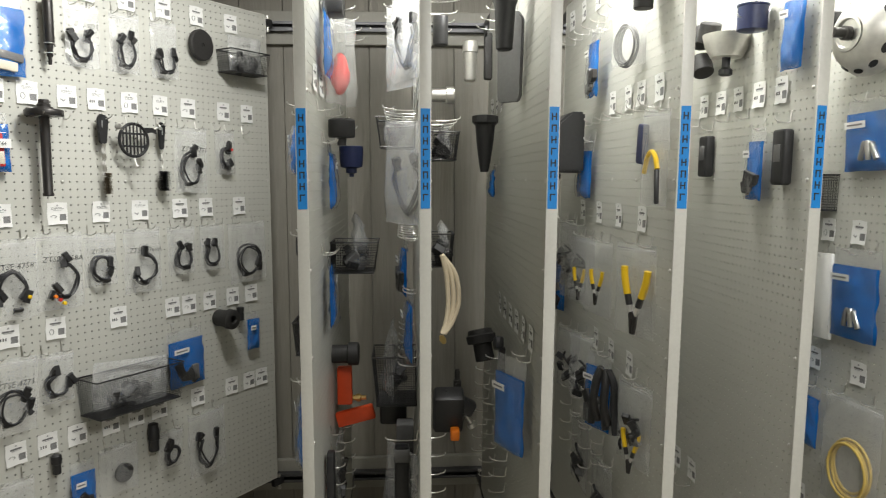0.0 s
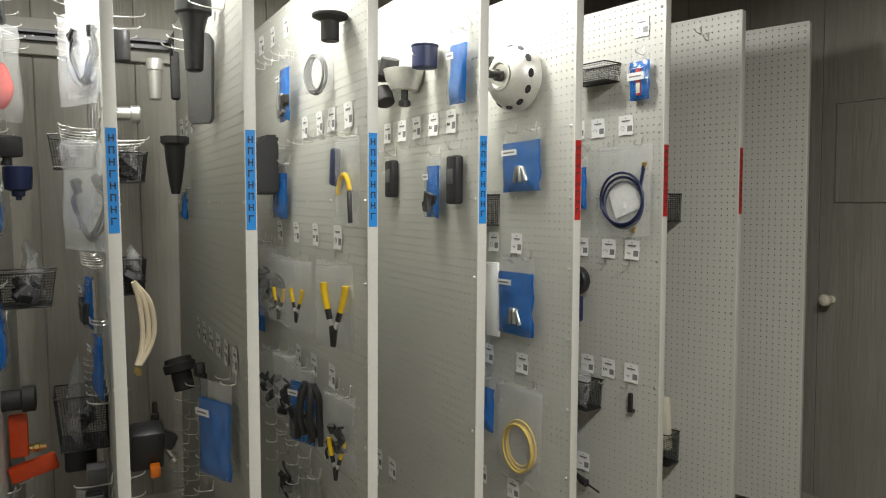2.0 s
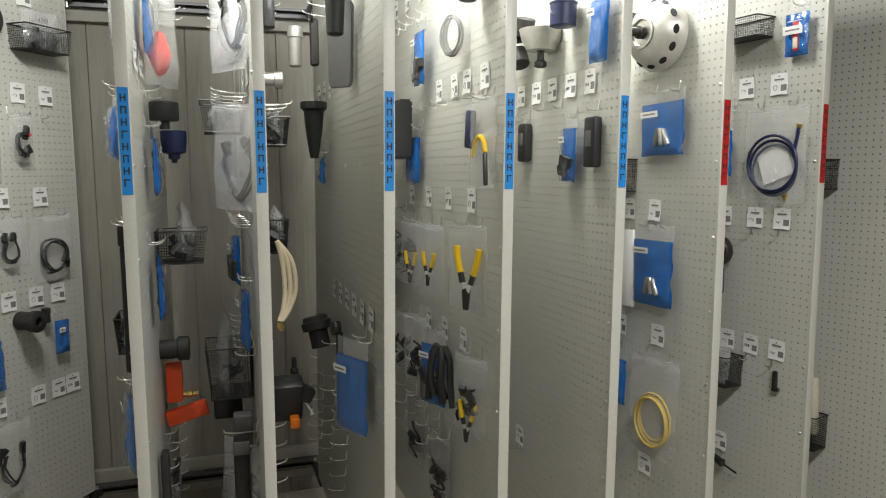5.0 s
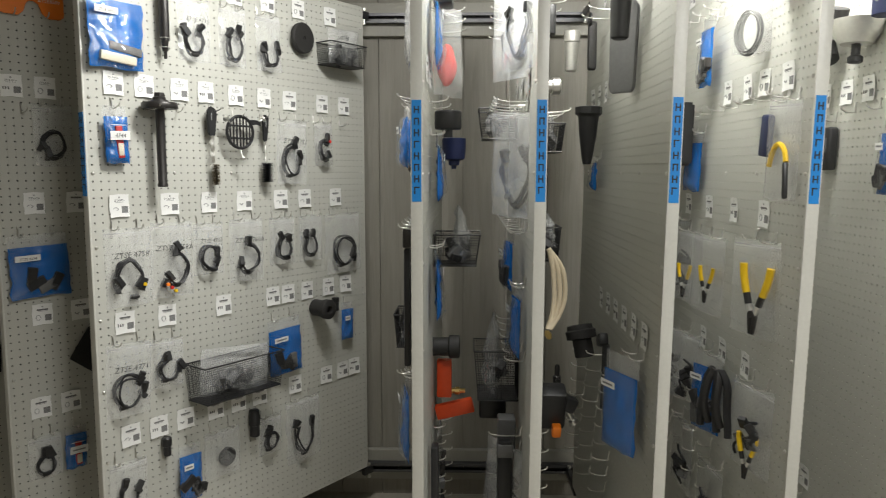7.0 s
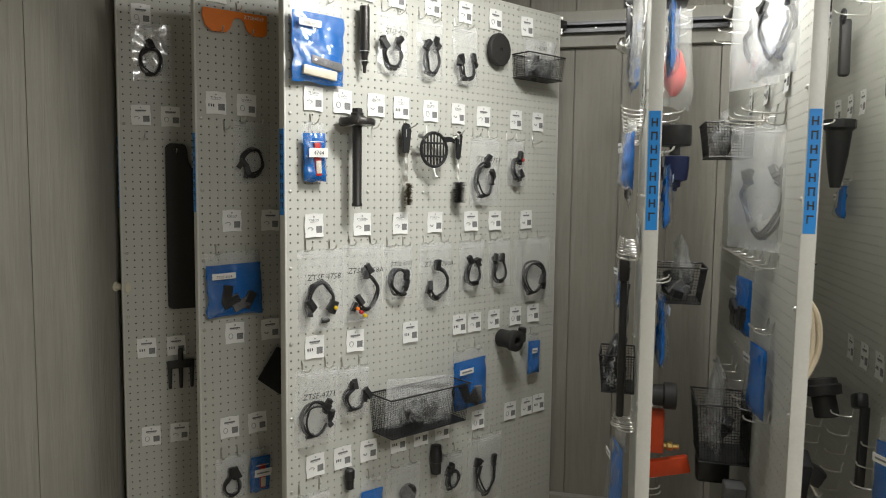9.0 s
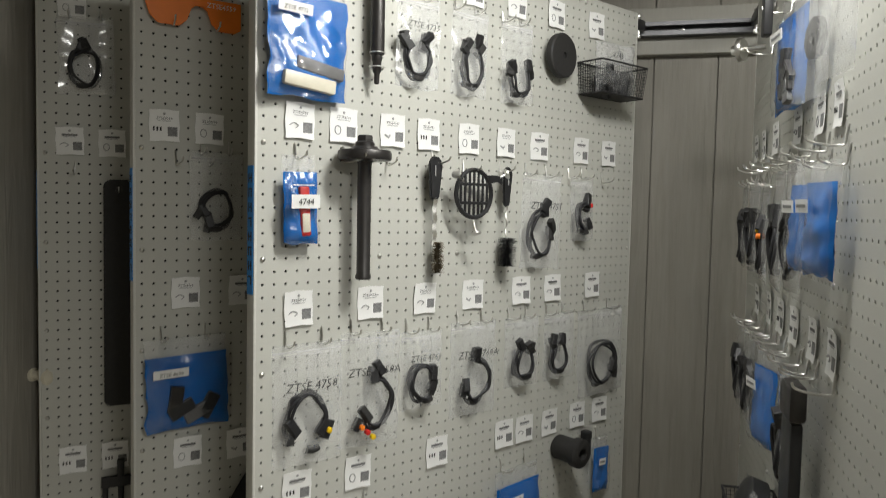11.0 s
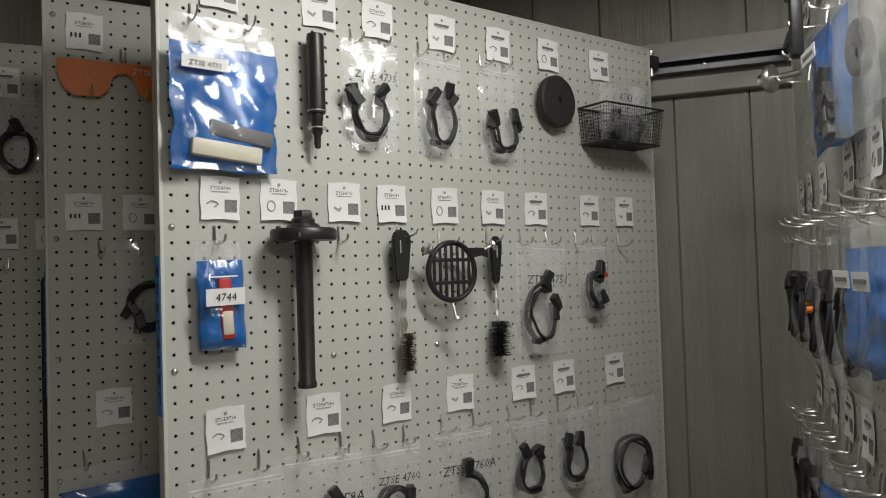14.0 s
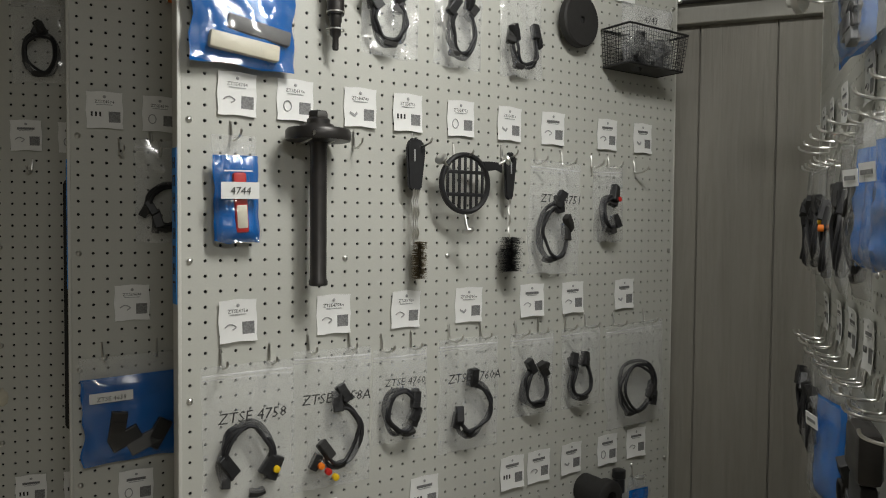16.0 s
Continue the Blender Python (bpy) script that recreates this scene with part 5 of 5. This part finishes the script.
turned("rubber_drum", 1, 1, 0.5, 0.955, 0.0, [(0.030, 0), (0.030, 0.05), (0.038, 0.054), (0.038, 0.085), (0.030, 0.088), (0.012, 0.080)], RUBBER, "black rubber drum on a peg", "drum")
t = thing("orange_bracket", spot(1, 1, 0.55, 0.80, 0.05), "orange-red metal bracket with brass fitting", "bracket")
part("upright", box((0.03, 0.13, 0.05), (0, 0.035, -0.015), bevel=0.006), REDORANGE, t)
part("lower_arm", box((0.03, 0.05, 0.13), (0, -0.07, 0.02), (-14, 0, 0), bevel=0.006), REDORANGE, t)
part("fitting", lathe([(0.010, -0.03), (0.010, 0.01), (0.014, 0.012), (0.014, 0.026), (0.008, 0.028), (0.008, 0.045)], pose(0.02, -0.015, 0.01), 8), BRASS, t)
t = thing("black_rail_tool", spot(1, 1, 0.22, 0.55, 0.02), "long black slotted bar on hooks", "tool")
part("bar", box((0.05, 0.36, 0.022), (0, 0, 0), bevel=0.006), BLACK, t)
clear_bag(1, 1, 0.5, 0.55, 0.2, 0.3, 146, "", "clutter", n0=0.01, hooks=0)
for j in range(9):
    hook(1, 1, 0.62, 0.72 - 0.055 * j, 0.06)
    hook(1, 1, 0.40, 0.72 - 0.055 * j, 0.045)
for q in range(5):
    hook(1, 1, 0.22 + 0.16 * q, 2.03, 0.10), hook(1, 1, 0.2 + 0.2 * q, 1.72, 0.06)

# ---- panel one, left-hand face ----
t = thing("black_clip_bar", spot(1, -1, 0.72, 2.06, 0.05), "black plastic clip bar on steel hooks", "tool")
part("bar", box((0.035, 0.12, 0.018), (0, 0, 0), bevel=0.004), BLACK, t)
part("jaw", box((0.045, 0.025, 0.03), (0.004, 0.05, 0), bevel=0.004), BLACK, t)
turned("steel_spinner", 1, -1, 0.98, 2.03, 0.06, [(0.006, -0.05), (0.006, 0.0), (0.026, 0.002), (0.028, 0.006), (0.028, 0.014), (0.014, 0.018), (0.012, 0.03)], STEEL, "bright turned steel knob on a hook", "knob", (0, -30, 0))
blue_bag(1, -1, 0.56, 1.935, 0.17, 0.22, 151, "", "dark", n0=0.016, turn=6)
clear_bag(1, -1, 0.40, 1.95, 0.15, 0.26, 152, "", "disc", n0=0.016, turn=8)
clear_bag(1, -1, 0.24, 1.95, 0.14, 0.24, 153, "", "none", n0=0.016, turn=8)
for i, (s0, z0, w, h) in enumerate(((1.08, 1.60, 0.12, 0.21), (0.92, 1.60, 0.13, 0.21), (0.76, 1.59, 0.13, 0.21), (0.60, 1.60, 0.14, 0.23), (0.46, 1.61, 0.14, 0.23))):
    clear_bag(1, -1, s0, z0, w, h, 154 + i, ("", "", "ZTSE434", "", "")[i], colours=((), (), (YELLOW, ORANGE), (), ())[i], n0=0.02, milky=True)
blue_bag(1, -1, 0.34, 1.625, 0.09, 0.17, 160, "", "none", hooks=1, n0=0.025, turn=15)
blue_bag(1, -1, 0.235, 1.625, 0.09, 0.17, 161, "", "none", hooks=1, n0=0.025, turn=15)
for i, s0 in enumerate((1.05, 0.90, 0.76, 0.46)):
    clear_bag(1, -1, s0, 1.25, 0.13, 0.22, 162 + i, "", "harness", n0=0.02, milky=True)
blue_bag(1, -1, 0.60, 1.27, 0.10, 0.19, 166, "", "none", n0=0.03, turn=15)
t = thing("black_bar", spot(1, -1, 0.34, 1.20, 0.04), "long black flat bar hanging on a hook", "bar")
part("bar", box((0.075, 0.36, 0.02), (0, -0.08, 0), bevel=0.006), BLACK, t)
part("head", box((0.082, 0.06, 0.028), (0, 0.13, 0), bevel=0.008), DKSTEEL, t, "dark steel head")
wire_basket(1, -1, 0.60, 1.00, 0.16, 0.11, 0.10, "holding a black round case", seed=167)
turned("black_case", 1, -1, 0.60, 1.05, 0.06, [(0.05, -0.02), (0.055, -0.016), (0.055, 0.016), (0.05, 0.02), (0.03, 0.022)], BLACK, "black round ribbed case in a basket", "case", (-20, 0, 0))
blue_bag(1, -1, 0.28, 0.80, 0.13, 0.26, 168, "", "none", n0=0.03, turn=15)
for q in range(8):
    hook(1, -1, 0.25 + 0.11 * q, 1.735, 0.06), hook(1, -1, 0.25 + 0.11 * q, 1.365, 0.06)
    hook(1, -1, 0.2 + 0.11 * q, 0.95 - 0.03 * q, 0.06)
for q in range(5):
    hook(1, -1, 0.5 + 0.11 * q, 2.09 - 0.02 * q, 0.06)

# ---- panel two, both faces ----
for s0, z0, n1, sz, a in ((0.28, 0.62, 0.05, (0.06, 0.20, 0.045), 8), (0.46, 0.47, 0.06, (0.10, 0.10, 0.08), -12), (0.24, 0.40, 0.05, (0.07, 0.16, 0.05), 5)):
    t = thing("black_box", spot(2, -1, s0, z0, n1), "black moulded plastic box crowded on steel hooks", "box")
    part("body", box(sz, (0, 0, 0), (0, 0, a), bevel=0.009), BLACK, t)
    part("lid", box((sz[0] * 0.8, sz[1] * 0.2, sz[2] * 1.1), (0, sz[1] * 0.36, 0), (0, 0, a), bevel=0.006), GREYP, t)
    hook(2, -1, s0, z0 + sz[1] / 2 + 0.02, 0.10)
clear_bag(2, -1, 0.38, 1.93, 0.22, 0.26, 171, "", "harness", milky=True, n0=0.02, swell=0.03, turn=35)
clear_bag(2, -1, 0.20, 1.93, 0.18, 0.26, 172, "", "harness", milky=True, n0=0.02, swell=0.02, turn=30)
clear_bag(2, -1, 0.26, 1.545, 0.22, 0.30, 173, "", "harness", milky=True, n0=0.015, swell=0.04, turn=38)
wire_basket(2, -1, 0.70, 1.685, 0.18, 0.10, 0.13, "holding a clear bag", seed=174)
blue_bag(2, -1, 0.40, 1.255, 0.14, 0.18, 175, "", "dark", n0=0.03, turn=8)
blue_bag(2, -1, 0.24, 1.10, 0.12, 0.21, 176, "", "none", n0=0.015, turn=8)
wire_basket(2, -1, 0.50, 0.88, 0.18, 0.16, 0.14, "holding a bulging clear bag", seed=177, rise=0.10)
t = thing("black_wedge", spot(2, -1, 0.55, 0.735, 0.08), "black plastic wedge hanging on a hook", "wedge")
part("body", box((0.09, 0.075, 0.09), (0, 0, 0), (0, 0, 12), bevel=0.01, taper=0.5), BLACK, t)
t = thing("grey_box", spot(2, -1, 0.40, 0.70, 0.04), "dark grey plastic box on a hook", "box")
part("body", box((0.07, 0.11, 0.055), (0, 0, 0), bevel=0.006), GREYP, t)
clear_bag(2, -1, 0.35, 0.56, 0.2, 0.26, 178, "", "clutter", milky=True, n0=0.02, swell=0.06, turn=30)
for q in range(7):
    hook(2, -1, 0.22 + 0.1 * q, 2.07 - 0.012 * q, 0.10), hook(2, -1, 0.2 + 0.1 * q, 1.72, 0.10), hook(2, -1, 0.2 + 0.1 * q, 1.36, 0.06), hook(2, -1, 0.2 + 0.1 * q, 0.99, 0.06)
turned("chrome_fitting", 2, 1, 0.55, 1.80, 0.02, [(0.016, 0), (0.022, 0.004), (0.022, 0.05), (0.028, 0.052), (0.028, 0.075), (0.020, 0.080), (0.018, 0.060)], STEEL, "bright chrome pipe fitting on a hook", "fitting")
turned("black_adapter", 2, 1, 0.50, 2.0, 0.05, [(0.020, -0.05), (0.024, -0.046), (0.024, 0.04), (0.02, 0.046)], BLACK, "black adapter tube on a hook", "adapter", UPR)
wire_basket(2, 1, 0.60, 1.635, 0.16, 0.09, 0.11, "holding glass jars", seed=181)
wire_basket(2, 1, 0.40, 1.31, 0.13, 0.10, 0.08, "holding a clear bag", seed=182)
t = thing("beige_hoses", spot(2, 1, 0.30, 1.17, 0.045), "bundle of beige hoses with brass ends", "hose")
for q in range(3):
    h = part("hose", tube([(0.01 * q, 0.13, 0.0), (0.012, 0.07, 0.014 + 0.014 * q), (0.012, -0.01, 0.020 + 0.016 * q), (0.008, -0.07, 0.014 + 0.010 * q), (0.0, -0.11, 0.004 * q)], 0.0075), BEIGE, t)
    part("hose_end", lathe([(0.007, 0), (0.008, 0.015), (0.005, 0.018)], pose(0.0, -0.115 - 0.004 * q, 0.003 * q, 90), 8), BRASS, h)
t = thing("steel_fitting", spot(2, 1, 0.60, 0.83, 0.115), "small turned steel tee fitting on hook", "fitting")
part("body", lathe([(0.010, -0.04), (0.014, -0.036), (0.014, 0.0), (0.009, 0.004), (0.009, 0.03), (0.006, 0.04)], pose(0, 0, 0, *UPR), 12), DKSTEEL, t)
part("side_port", lathe([(0.007, -0.028), (0.007, 0.028)], pose(0, -0.01, 0, 0, 90, 0), 10), DKSTEEL, t)
t = thing("black_vise", spot(2, 1, 0.45, 0.77, 0.075), "black cast clamp with orange tip", "clamp")
part("body", box((0.08, 0.15, 0.10), (0, 0, 0), (0, 0, 20), bevel=0.014, taper=0.6), BLACK, t)
part("jaw", box((0.05, 0.05, 0.12), (0.0, 0.03, 0.03), (28, 0, 0), bevel=0.010), BLACK, t)
part("screw", lathe([(0.009, -0.07), (0.009, 0.05), (0.016, 0.052), (0.016, 0.066)], pose(0.01, 0.0, 0.05, 60, 0, 0), 12), STEEL, t)
part("tip", box((0.03, 0.04, 0.03), (-0.02, -0.07, 0.02), (0, 0, 20), bevel=0.006), ORANGE, t)
for j in range(6):
    hook(2, 1, 0.35, 0.72 - 0.06 * j, 0.06)
for q in range(4):
    hook(2, 1, 0.3 + 0.15 * q, 2.04, 0.10), hook(2, 1, 0.3 + 0.15 * q, 1.70, 0.10)

for lamp in LAMPS:
    ceiling_fixture(*lamp[:4])
